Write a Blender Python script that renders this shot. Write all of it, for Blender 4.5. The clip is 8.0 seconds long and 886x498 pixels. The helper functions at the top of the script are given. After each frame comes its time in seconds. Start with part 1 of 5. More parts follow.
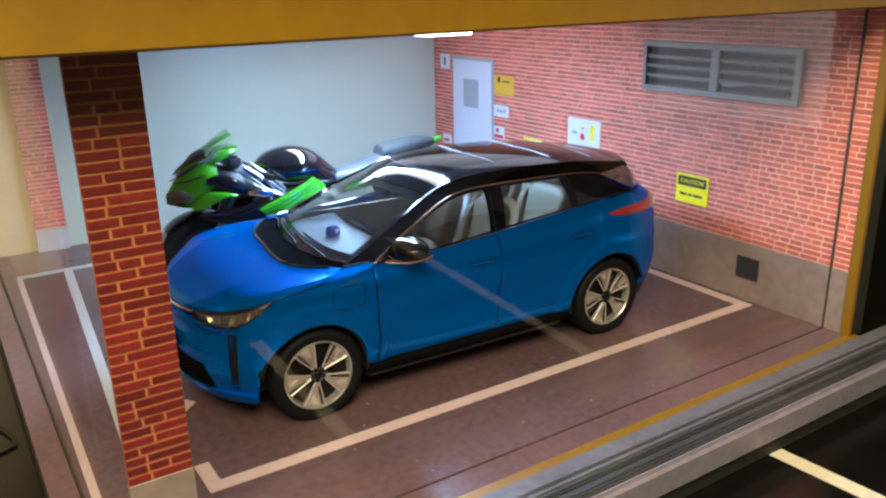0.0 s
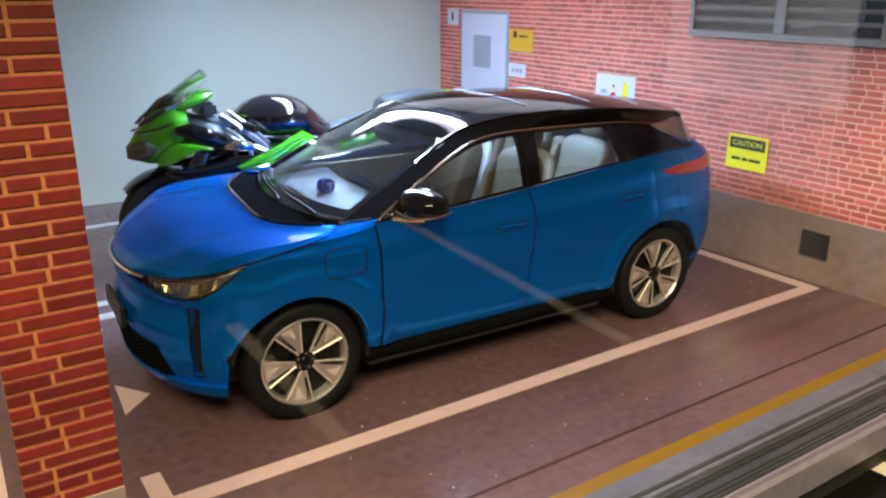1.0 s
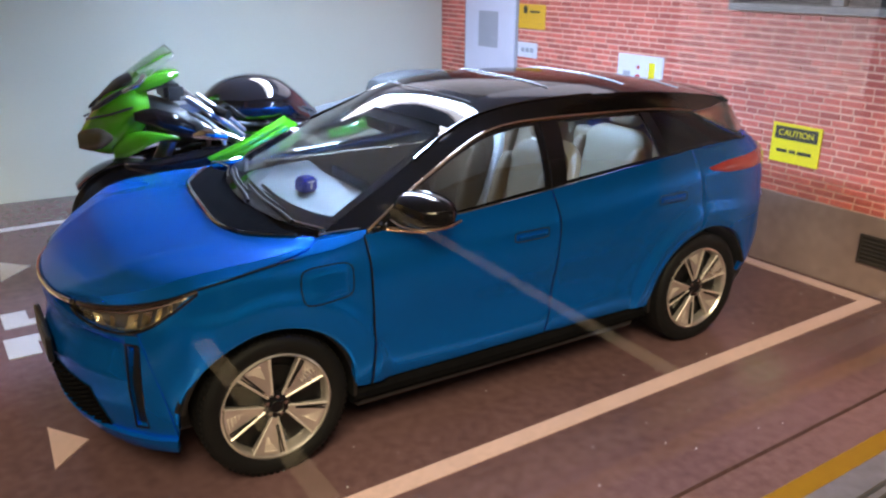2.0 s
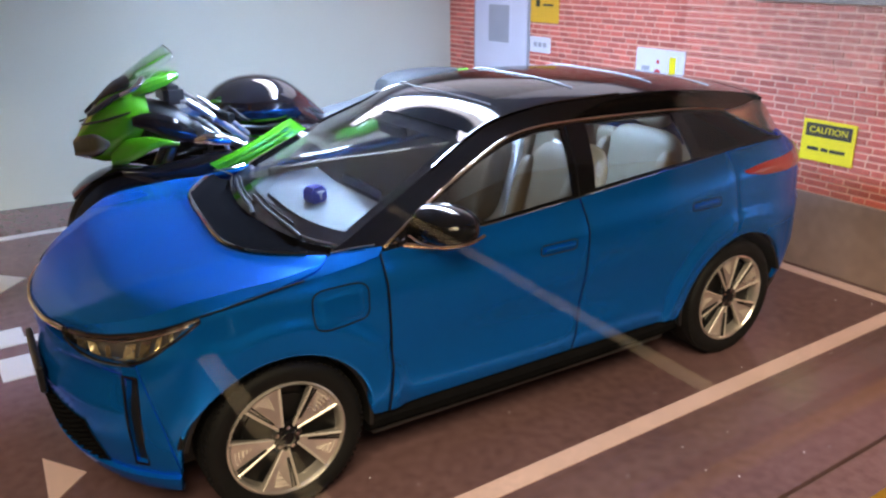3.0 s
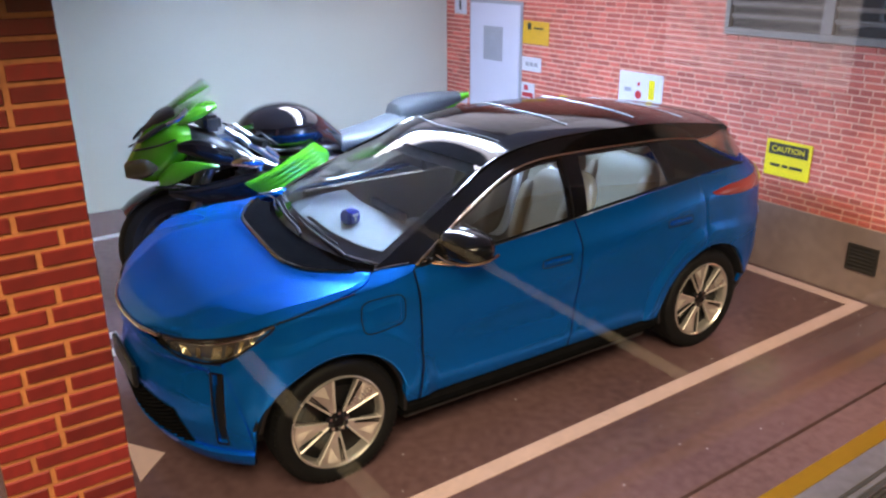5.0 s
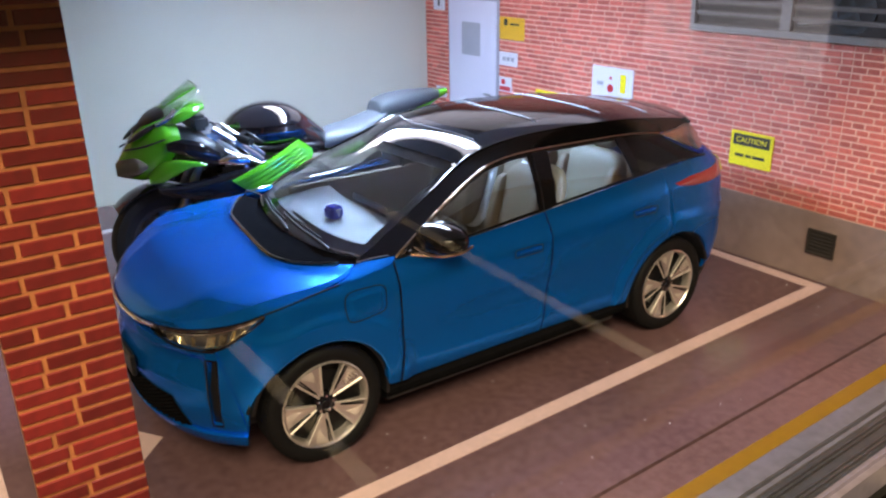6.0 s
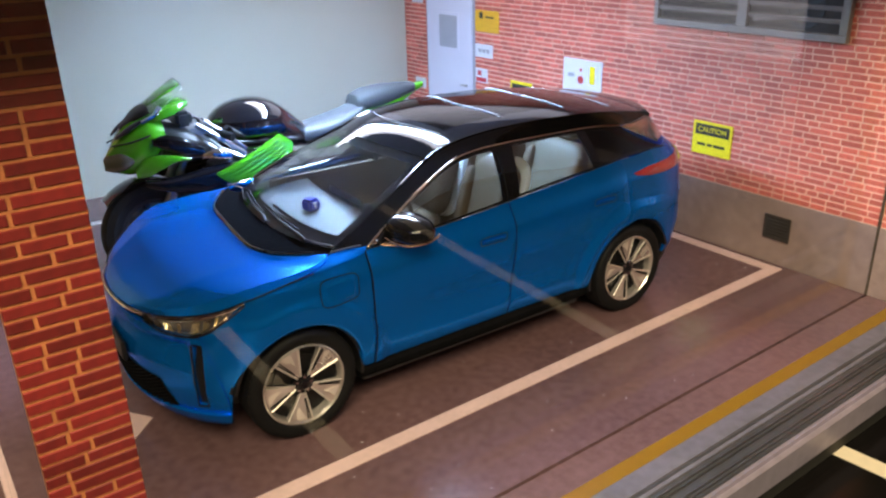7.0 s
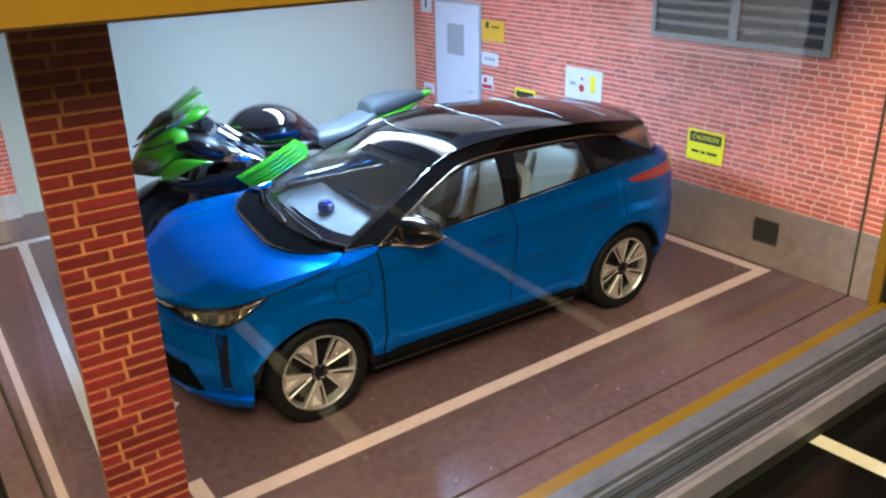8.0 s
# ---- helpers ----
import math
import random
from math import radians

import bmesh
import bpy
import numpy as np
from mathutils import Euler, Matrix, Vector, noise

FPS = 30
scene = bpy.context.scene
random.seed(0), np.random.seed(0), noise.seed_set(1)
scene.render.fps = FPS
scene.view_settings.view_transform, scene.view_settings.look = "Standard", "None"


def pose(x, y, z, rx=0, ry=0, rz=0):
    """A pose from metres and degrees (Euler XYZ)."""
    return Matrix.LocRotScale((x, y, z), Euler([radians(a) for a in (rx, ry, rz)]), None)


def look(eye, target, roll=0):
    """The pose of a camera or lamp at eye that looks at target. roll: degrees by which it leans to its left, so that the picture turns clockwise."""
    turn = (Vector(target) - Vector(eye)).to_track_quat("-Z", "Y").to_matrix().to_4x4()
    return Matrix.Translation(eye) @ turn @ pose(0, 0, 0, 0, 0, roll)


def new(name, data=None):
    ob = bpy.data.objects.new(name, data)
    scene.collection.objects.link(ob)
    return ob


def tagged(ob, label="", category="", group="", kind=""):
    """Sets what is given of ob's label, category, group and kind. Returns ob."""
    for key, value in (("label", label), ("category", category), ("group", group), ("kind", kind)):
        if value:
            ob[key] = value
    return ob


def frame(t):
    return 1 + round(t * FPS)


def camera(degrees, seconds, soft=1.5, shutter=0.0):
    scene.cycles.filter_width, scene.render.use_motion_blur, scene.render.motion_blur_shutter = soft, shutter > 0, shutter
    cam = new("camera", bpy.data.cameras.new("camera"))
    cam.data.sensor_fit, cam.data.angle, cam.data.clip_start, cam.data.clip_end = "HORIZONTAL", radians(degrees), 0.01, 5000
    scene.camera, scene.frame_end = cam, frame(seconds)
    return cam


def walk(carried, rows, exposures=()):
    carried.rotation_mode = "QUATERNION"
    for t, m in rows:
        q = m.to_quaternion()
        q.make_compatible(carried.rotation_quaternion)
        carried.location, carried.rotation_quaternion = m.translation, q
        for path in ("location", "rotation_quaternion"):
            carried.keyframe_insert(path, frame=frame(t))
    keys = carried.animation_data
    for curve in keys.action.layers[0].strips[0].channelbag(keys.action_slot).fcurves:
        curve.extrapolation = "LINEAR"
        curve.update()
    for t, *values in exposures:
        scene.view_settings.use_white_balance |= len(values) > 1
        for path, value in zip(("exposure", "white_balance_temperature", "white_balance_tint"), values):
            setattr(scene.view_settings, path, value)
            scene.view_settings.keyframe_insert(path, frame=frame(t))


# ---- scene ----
# All sizes below are written at the scale of the full-sized car; K brings them to the model's 1:18.
K = 1 / 18
LENS = 58.2
PATH = [
    (0.0, (-2.109, -4.983, 3.076), (-1.077, -3.386, 2.455), -1.1),
    (0.5, (-1.985, -4.752, 2.858), (-0.941, -3.164, 2.237), -0.5),
    (1.0, (-1.660, -3.931, 2.453), (-0.609, -2.351, 1.823), 0.0),
    (1.5, (-1.373, -3.419, 2.301), (-0.315, -1.846, 1.664), 0.3),
    (1.7, (-1.284, -3.310, 2.308), (-0.230, -1.740, 1.658), 0.4),
    (2.8, (-1.059, -2.819, 2.308), (-0.019, -1.253, 1.626), -0.3),
    (3.0, (-1.070, -2.834, 2.309), (-0.033, -1.266, 1.627), -0.4),
    (3.5, (-1.179, -2.943, 2.379), (-0.141, -1.380, 1.687), -0.5),
    (4.0, (-1.342, -3.030, 2.497), (-0.297, -1.473, 1.802), -0.4),
    (5.5, (-1.686, -3.423, 2.765), (-0.608, -1.896, 2.053), -0.7),
    (6.0, (-1.723, -3.542, 2.823), (-0.635, -2.030, 2.094), -1.0),
    (6.5, (-1.746, -3.693, 2.922), (-0.653, -2.197, 2.169), -1.3),
    (7.0, (-1.785, -3.868, 2.976), (-0.689, -2.381, 2.209), -1.4),
    (7.5, (-1.882, -4.032, 3.038), (-0.787, -2.543, 2.272), -1.3),
    (8.0, (-2.004, -4.180, 3.135), (-0.922, -2.683, 2.368), -1.2),
]
cam = camera(LENS, 8.0, 2.3)
walk(cam, [(t, look(Vector(e) * K, Vector(g) * K, roll)) for t, e, g, roll in PATH], [(0.0, 0.12, 5750, 12), (1.5, 0.15, 6150, 19), (4.0, 0.16, 6200, 24), (6.5, 0.13, 6200, 23), (8.0, 0.14, 5700, 10)])

# ---- light: a dim room, a panel lamp over the front, the LED panel and an added fill under the case's ceiling ----
world = bpy.data.worlds.new("room_air")
scene.world = world
world.use_nodes = True
world.node_tree.nodes["Background"].inputs[0].default_value = (0.55, 0.5, 0.42, 1)
world.node_tree.nodes["Background"].inputs[1].default_value = 0.07


def area_lamp(name, at, aim, sx, sy, watts, color):
    d = bpy.data.lights.new(name, "AREA")
    d.shape, d.size, d.size_y, d.energy, d.color = "RECTANGLE", sx * K, sy * K, watts, color
    ob = new(name, d)
    ob.matrix_world = look(Vector(at) * K, Vector(aim) * K)
    return ob


area_lamp("led_and_fill_light", (1.66, 2.1, 2.705), (1.66, 2.1001, 0), 0.26, 2.6, 1.0, (0.47, 0.73, 1.0))
# added weak fill towards the brick wall, with no fixture of its own
area_lamp("led_and_fill_light", (3.4, 3.1, 2.935), (3.4, 3.1001, 0), 2.0, 3.4, 0.08, (0.94, 0.96, 1.0))
area_lamp("room_light", (-4.4, -7.2, 10.6), (0.2, 0.0, 0.6), 7.0, 7.0, 9.0, (1.0, 0.87, 0.48))


# ---- materials ----
def material(name, color, rough=0.5, metal=0.0, vary=0.15, size=60.0, bump=0.1, coat=0.0, spec=0.5, fine=8.0, second=None, random_island=0.0, random_object=0.0, emit=0.0):
    """A principled surface whose colour and gloss wander at two scales; size is the coarse grain per metre."""
    m = bpy.data.materials.new(name)
    m.use_nodes = True
    nt = m.node_tree
    b = nt.nodes["Principled BSDF"]
    b.inputs["Metallic"].default_value = metal
    b.inputs["Specular IOR Level"].default_value = spec
    b.inputs["Coat Weight"].default_value = coat
    b.inputs["Coat Roughness"].default_value = 0.04
    co = nt.nodes.new("ShaderNodeTexCoord")
    n1, n2 = nt.nodes.new("ShaderNodeTexNoise"), nt.nodes.new("ShaderNodeTexNoise")
    for n, s, d in ((n1, size, 4), (n2, size * fine, 3)):
        n.inputs["Scale"].default_value, n.inputs["Detail"].default_value = s, d
        nt.links.new(co.outputs["Object"], n.inputs["Vector"])
    mixn = nt.nodes.new("ShaderNodeMath")
    mixn.operation = "ADD"
    nt.links.new(n1.outputs["Fac"], mixn.inputs[0])
    nt.links.new(n2.outputs["Fac"], mixn.inputs[1])
    ramp = nt.nodes.new("ShaderNodeMapRange")
    ramp.inputs["From Min"].default_value, ramp.inputs["From Max"].default_value = 0.6, 1.4
    nt.links.new(mixn.outputs[0], ramp.inputs["Value"])
    mix = nt.nodes.new("ShaderNodeMix")
    mix.data_type = "RGBA"
    c2 = second or tuple(c * (1 - vary) for c in color)
    c1 = color if second else tuple(min(1.0, c * (1 + vary)) for c in color)
    mix.inputs["A"].default_value, mix.inputs["B"].default_value = (*c1, 1), (*c2, 1)
    nt.links.new(ramp.outputs[0], mix.inputs["Factor"])
    out = mix.outputs["Result"]
    for amount, node, sock in ((random_island, "ShaderNodeNewGeometry", "Random Per Island"), (random_object, "ShaderNodeObjectInfo", "Random")):
        if amount:
            g = nt.nodes.new(node)
            r = nt.nodes.new("ShaderNodeMapRange")
            r.inputs["To Min"].default_value, r.inputs["To Max"].default_value = 1 - amount, 1 + amount
            nt.links.new(g.outputs[sock], r.inputs["Value"])
            hs = nt.nodes.new("ShaderNodeHueSaturation")
            nt.links.new(r.outputs[0], hs.inputs["Value"])
            nt.links.new(out, hs.inputs["Color"])
            out = hs.outputs["Color"]
    nt.links.new(out, b.inputs["Base Color"])
    rr = nt.nodes.new("ShaderNodeMapRange")
    rr.inputs["To Min"].default_value, rr.inputs["To Max"].default_value = rough * 0.85, min(1, rough * 1.15)
    nt.links.new(n1.outputs["Fac"], rr.inputs["Value"])
    nt.links.new(rr.outputs[0], b.inputs["Roughness"])
    if bump:
        bp = nt.nodes.new("ShaderNodeBump")
        bp.inputs["Strength"].default_value, bp.inputs["Distance"].default_value = bump, 0.0004
        nt.links.new(n2.outputs["Fac"], bp.inputs["Height"])
        nt.links.new(bp.outputs[0], b.inputs["Normal"])
    if emit:
        b.inputs["Emission Color"].default_value = (*color, 1)
        b.inputs["Emission Strength"].default_value = emit
    return m


def glass(name, tint=(1, 1, 1), gloss=0.02, base=0.04, most=1.0):
    """A thin clear pane: it lets light straight through and mirrors by Fresnel."""
    m = bpy.data.materials.new(name)
    m.use_nodes = True
    nt = m.node_tree
    nt.nodes.remove(nt.nodes["Principled BSDF"])
    tr, gl, mx, lw, pw, ad = (nt.nodes.new("ShaderNode" + k) for k in ("BsdfTransparent", "BsdfGlossy", "MixShader", "LayerWeight", "Math", "Math"))
    tr.inputs["Color"].default_value = (*tint, 1)
    gl.inputs["Roughness"].default_value = gloss
    lw.inputs["Blend"].default_value = 0.5
    pw.operation, ad.operation = "POWER", "MULTIPLY_ADD"
    pw.inputs[1].default_value = 5.0
    ad.inputs[1].default_value, ad.inputs[2].default_value = most - base, base
    nt.links.new(lw.outputs["Facing"], pw.inputs[0])
    nt.links.new(pw.outputs[0], ad.inputs[0])
    nt.links.new(ad.outputs[0], mx.inputs[0])
    nt.links.new(tr.outputs[0], mx.inputs[1])
    nt.links.new(gl.outputs[0], mx.inputs[2])
    nt.links.new(mx.outputs[0], nt.nodes["Material Output"].inputs["Surface"])
    return m


M = {
    "floor": material("mauve_floor_sheet", (0.185, 0.104, 0.112), 0.2, second=(0.100, 0.055, 0.060), size=14, bump=0.03, fine=20),
    "line": material("cream_floor_paint", (0.66, 0.46, 0.44), 0.32, vary=0.12, size=60, bump=0.03),
    "white_line": material("white_floor_paint", (0.52, 0.49, 0.50), 0.35, vary=0.08, size=60, bump=0.03),
    "mortar": material("pale_mortar", (0.86, 0.50, 0.37), 0.7, vary=0.2, size=90),
    "brick": material("red_brick", (0.68, 0.165, 0.112), 0.6, second=(0.46, 0.092, 0.070), size=70, random_object=0.24),
    "brick_far": material("red_brick_joined", (0.68, 0.17, 0.118), 0.6, second=(0.48, 0.10, 0.076), size=70, random_island=0.24),
    "pillar_mortar": material("ochre_mortar", (0.46, 0.155, 0.055), 0.6, vary=0.25, size=90),
    "pillar_brick": material("dark_red_brick", (0.22, 0.018, 0.015), 0.5, second=(0.115, 0.011, 0.010), size=60, random_object=0.3),
    "plinth": material("grey_plaster", (0.36, 0.26, 0.232), 0.38, second=(0.21, 0.147, 0.134), size=25, bump=0.05),
    "pale": material("pale_wall", (0.53, 0.545, 0.46), 0.35, vary=0.04, size=8, bump=0.02),
    "ceiling": material("white_ceiling", (0.8, 0.8, 0.8), 0.5, vary=0.05),
    "yellow": material("yellow_frame_paint", (0.235, 0.118, 0.003), 0.4, vary=0.1, size=20, bump=0.04),
    "slot": material("dark_slot", (0.05, 0.035, 0.02), 0.6, vary=0.2),
    "metal": material("brushed_aluminium", (0.34, 0.33, 0.38), 0.32, metal=0.9, vary=0.25, size=30, bump=0.05),
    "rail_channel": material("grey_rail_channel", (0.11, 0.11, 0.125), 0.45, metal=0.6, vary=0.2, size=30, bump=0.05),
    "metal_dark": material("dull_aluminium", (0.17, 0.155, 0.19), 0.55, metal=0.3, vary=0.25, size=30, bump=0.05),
    "nosing": material("bright_aluminium", (0.42, 0.36, 0.46), 0.45, metal=0.5, vary=0.15, size=30, bump=0.04),
    "grey_metal": material("grey_vent_paint", (0.25, 0.225, 0.205), 0.5, vary=0.15, size=60),
    "black": material("black_table", (0.006, 0.005, 0.005), 0.18, vary=0.3, size=12, bump=0.02, spec=0.25),
    "cream": material("cream_tape", (0.76, 0.64, 0.49), 0.5, vary=0.1, size=40),
    # these two dark colours also stand in for shade under the nosing and behind slats
    "hollow": material("brown_grate_and_shade", (0.035, 0.026, 0.022), 0.7, vary=0.4, size=60),
    "dark": material("dark_parts_and_shade", (0.02, 0.018, 0.016), 0.7, vary=0.3),
    "sign_yellow": material("sign_yellow", (0.90, 0.76, 0.01), 0.4, vary=0.06, size=80, bump=0.02),
    "sign_amber": material("sign_amber", (0.75, 0.42, 0.02), 0.4, vary=0.08, size=80, bump=0.02),
    "sign_black": material("sign_black", (0.03, 0.03, 0.02), 0.5, vary=0.2),
    "sign_white": material("sign_white", (0.72, 0.72, 0.78), 0.4, vary=0.05, size=80, bump=0.02),
    "sign_red": material("sign_red", (0.55, 0.04, 0.05), 0.4, vary=0.1),
    "door_white": material("door_white", (0.66, 0.66, 0.76), 0.45, vary=0.06, size=40, bump=0.03),
    "door_grey": material("door_grey", (0.36, 0.37, 0.42), 0.4, vary=0.1),
    "pane": glass("clear_acrylic", base=0.024),
    "side_pane": glass("clear_coated_acrylic", base=0.03, most=0.22),
    "olive": material("olive_carpet", (0.10, 0.085, 0.05), 0.9, vary=0.3, size=30),
    "board": material("pale_wood_board", (0.66, 0.50, 0.30), 0.55, second=(0.58, 0.42, 0.24), size=6, bump=0.05, fine=14),
    "room": material("brown_room_wall", (0.32, 0.25, 0.17), 0.8, vary=0.12, size=3),
    "window_glow": material("daylit_window", (1.0, 0.90, 0.82), 0.6, vary=0.03, size=2, bump=0.0, emit=0.8),
    "led": material("led_diffuser", (1.0, 1.0, 1.0), 0.4, vary=0.0, bump=0.0, emit=9.0),
}


# ---- mesh helpers ----
def part(name, bm, mat, parent=None, label="", smooth=True, sharp=35):
    """Links a bmesh, written at full size, as one mesh object of model size."""
    bmesh.ops.recalc_face_normals(bm, faces=bm.faces)
    for v in bm.verts:
        v.co *= K
    if smooth:
        lim = radians(sharp)
        for f in bm.faces:
            f.smooth = True
        for e in bm.edges:
            if len(e.link_faces) == 2 and e.calc_face_angle(0) > lim:
                e.smooth = False
    me = bpy.data.meshes.new(name)
    bm.to_mesh(me)
    bm.free()
    for m in mat if isinstance(mat, (list, tuple)) else [mat]:
        me.materials.append(m)
    ob = new(name, me)
    if parent:
        ob.parent = parent
    return tagged(ob, label)


def thing(name, at, yaw, label, category, group="", kind="", roll=0):
    ob = new(name)
    ob.empty_display_size = 0.01
    ob.matrix_world = pose(at[0] * K, at[1] * K, at[2] * K, roll, 0, yaw)
    return tagged(ob, label, category, group, kind)


def add_box(bm, lo, hi, bevel=0.0, m=None, segs=1):
    c = [(a + b) / 2 for a, b in zip(lo, hi)]
    d = [abs(b - a) for a, b in zip(lo, hi)]
    r = bmesh.ops.create_cube(bm, size=1, matrix=(m or Matrix()) @ Matrix.LocRotScale(c, None, d))
    if bevel:
        es = list({e for v in r["verts"] for e in v.link_edges})
        bmesh.ops.bevel(bm, geom=es, offset=bevel, segments=segs, affect="EDGES", clamp_overlap=True)
    return bm


def box(lo, hi, bevel=0.0, m=None, segs=1):
    return add_box(bmesh.new(), lo, hi, bevel, m, segs)


def smooth_line(pts, n):
    """n + 1 points at even steps along a Catmull-Rom curve through pts."""
    p = [Vector(q) for q in pts]
    if len(p) > 2:
        p = [2 * p[0] - p[1]] + p + [2 * p[-1] - p[-2]]
        fine = []
        for i in range(1, len(p) - 2):
            a, b, c, d = p[i - 1:i + 3]
            for j in range(12):
                t = j / 12
                fine.append(0.5 * (2 * b + (c - a) * t + (2 * a - 5 * b + 4 * c - d) * t * t + (3 * b - a - 3 * c + d) * t ** 3))
        fine.append(p[-2])
    else:
        fine = p
    acc = [0.0]
    for a, b in zip(fine, fine[1:]):
        acc.append(acc[-1] + (b - a).length)
    out, j = [], 0
    for i in range(n + 1):
        s = acc[-1] * i / n
        while j < len(acc) - 2 and acc[j + 1] < s:
            j += 1
        w = (s - acc[j]) / max(1e-9, acc[j + 1] - acc[j])
        out.append(fine[j].lerp(fine[j + 1], min(1, w)))
    return out


def add_tube(bm, pts, r, sides=8, n=None, flat=1.0):
    """A round or flattened rod along a smooth line; r may be a list of two radii."""
    line = smooth_line(pts, n or max(1, (len(pts) - 1) * 6 if len(pts) > 2 else 1))
    r0, r1 = r if isinstance(r, (tuple, list)) else (r, r)
    rings = []
    up = Vector((0.13, 0.21, 1)).normalized()
    for i, p in enumerate(line):
        d = (line[min(i + 1, len(line) - 1)] - line[max(i - 1, 0)]).normalized()
        a = d.cross(up).normalized()
        b = a.cross(d)
        rr = r0 + (r1 - r0) * i / (len(line) - 1)
        rings.append([bm.verts.new(p + a * (rr * math.cos(2 * math.pi * k / sides)) + b * (rr * flat * math.sin(2 * math.pi * k / sides))) for k in range(sides)])
    for a, b in zip(rings, rings[1:]):
        for k in range(sides):
            bm.faces.new((a[k], a[(k + 1) % sides], b[(k + 1) % sides], b[k]))
    bm.faces.new(rings[0])
    bm.faces.new(rings[-1][::-1])
    return bm


def tube(pts, r, sides=8, n=None, flat=1.0):
    return add_tube(bmesh.new(), pts, r, sides, n, flat)


def add_turned(bm, profile, n=48, axis="y", at=(0, 0, 0), closed=True):
    """A body turned about an axis from (radius, along) pairs."""
    at = Vector(at)
    rings = []
    for r, h in profile:
        ring = []
        for k in range(n):
            c, s = r * math.cos(2 * math.pi * k / n), r * math.sin(2 * math.pi * k / n)
            ring.append(bm.verts.new(at + Vector({"y": (c, h, s), "z": (c, s, h), "x": (h, c, s)}[axis])))
        rings.append(ring)
    pairs = list(zip(rings, rings[1:]))
    if closed:
        pairs.append((rings[-1], rings[0]))
    for a, b in pairs:
        for k in range(n):
            bm.faces.new((a[k], a[(k + 1) % n], b[(k + 1) % n], b[k]))
    if not closed:
        bm.faces.new(rings[0])
        bm.faces.new(rings[-1][::-1])
    return bm


def turned(profile, n=48, axis="y", at=(0, 0, 0), closed=True):
    return add_turned(bmesh.new(), profile, n, axis, at, closed)


def add_plate(bm, outline, lo, hi, axes="xyz"):
    """A flat plate with any outline: 2D points, thickness from lo to hi along the third axis of axes."""
    def put(a, b, c):
        v = dict(zip(axes, (a, b, c)))
        return Vector((v["x"], v["y"], v["z"]))
    a = [bm.verts.new(put(u, v, lo)) for u, v in outline]
    b = [bm.verts.new(put(u, v, hi)) for u, v in outline]
    f0, f1 = bm.faces.new(a), bm.faces.new(b[::-1])
    n = len(a)
    for i in range(n):
        bm.faces.new((a[i], b[i], b[(i + 1) % n], a[(i + 1) % n]))
    bmesh.ops.triangulate(bm, faces=[f0, f1])
    return bm


def plate(outline, lo, hi, axes="xyz"):
    return add_plate(bmesh.new(), outline, lo, hi, axes)


def structure(name, bm, mat, label, category, smooth=False):
    return tagged(part(name, bm, mat, None, "", smooth), label, category, "", "structure")


# ---- the case ----
WX, FY, TOP = 4.57, -1.42, 2.95      # brick wall, front edge, ceiling
LX = -1.88                                     # open end of the floor
GY, GX = -1.165, -1.70                         # slots of the panes
EY = -1.335                                    # front end of the brick wall

bm = bmesh.new()
for x0, x1, y0, y1 in ((GX + 0.012, WX + 0.2, GY + 0.012, 6.25), (LX, WX + 0.2, FY, GY - 0.012), (LX, GX - 0.012, GY - 0.012, 6.25)):
    add_box(bm, (x0, y0, -0.10), (x1, y1, 0.0))
structure("floor", bm, M["floor"], "glossy mauve-brown floor sheet with parking lines", "floor")
structure("floor_slot", add_box(box((GX - 0.012, GY - 0.012, -0.10), (WX, GY + 0.012, -0.03)), (GX - 0.012, GY + 0.012, -0.10), (GX + 0.012, 6.2, -0.03)), M["slot"], "dark narrow slot in the floor holding the panes", "floor slot")
structure("wall_brick", box((WX + 0.006, EY, 0.60), (WX + 0.2, 5.52, TOP)), M["mortar"], "red brick wall with pale mortar", "wall")
structure("baseboard", box((WX - 0.004, EY, 0.0), (WX + 0.2, 5.52, 0.60), 0.004), M["plinth"], "stained grey plaster plinth along the brick wall", "plinth")
yaw_back = math.degrees(math.atan2(5.50 - 5.95, WX + 1.3))
bm = box((0.0, 0.0, 0.0), (5.60, 0.2, TOP), 0.0, pose(-0.95, 5.925, 0, 0, 0, yaw_back))
structure("wall_back", bm, M["pale"], "plain pale grey-green glossy back wall", "wall")
structure("ceiling", box((LX, FY + 0.08, TOP), (WX + 0.2, 6.25, TOP + 0.08)), M["ceiling"], "plain white ceiling of the display case", "ceiling")

# floor markings, a hair above the sheet
def marking(name, outline, mat, label):
    ob = part(name, plate(outline, 0.0, 0.006), mat, None, "", False)
    return tagged(ob, label, "floor marking", "", "structure")

def strip(x0, y0, x1, y1):
    return [(x0, y0), (x1, y0), (x1, y1), (x0, y1)]

marking("bay_line", strip(-1.00, -0.445, 4.51, -0.335), M["line"], "cream painted bay line along the front")
marking("bay_line", strip(4.395, -0.335, 4.51, 4.9), M["line"], "cream painted bay line beside the brick wall")
marking("bay_line", strip(-1.00, -0.335, -0.90, -0.08), M["line"], "short cream painted corner of the bay line")
marking("bay_line", strip(-1.55, 4.86, 4.395, 4.96), M["white_line"], "white painted bay line before the back wall")
marking("bay_line", [(-1.365, 0.2), (-1.29, 0.2), (-0.965, 4.86), (-1.06, 4.86)], M["white_line"], "white painted line beside the pane")
# the side pane's reflection at its foot, painted as a cream strip
marking("pane_trim", [(-1.672, -0.9), (-1.615, -0.9), (-1.50, 4.86), (-1.555, 4.86)], M["line"], "cream strip painted as the reflection along the side pane")
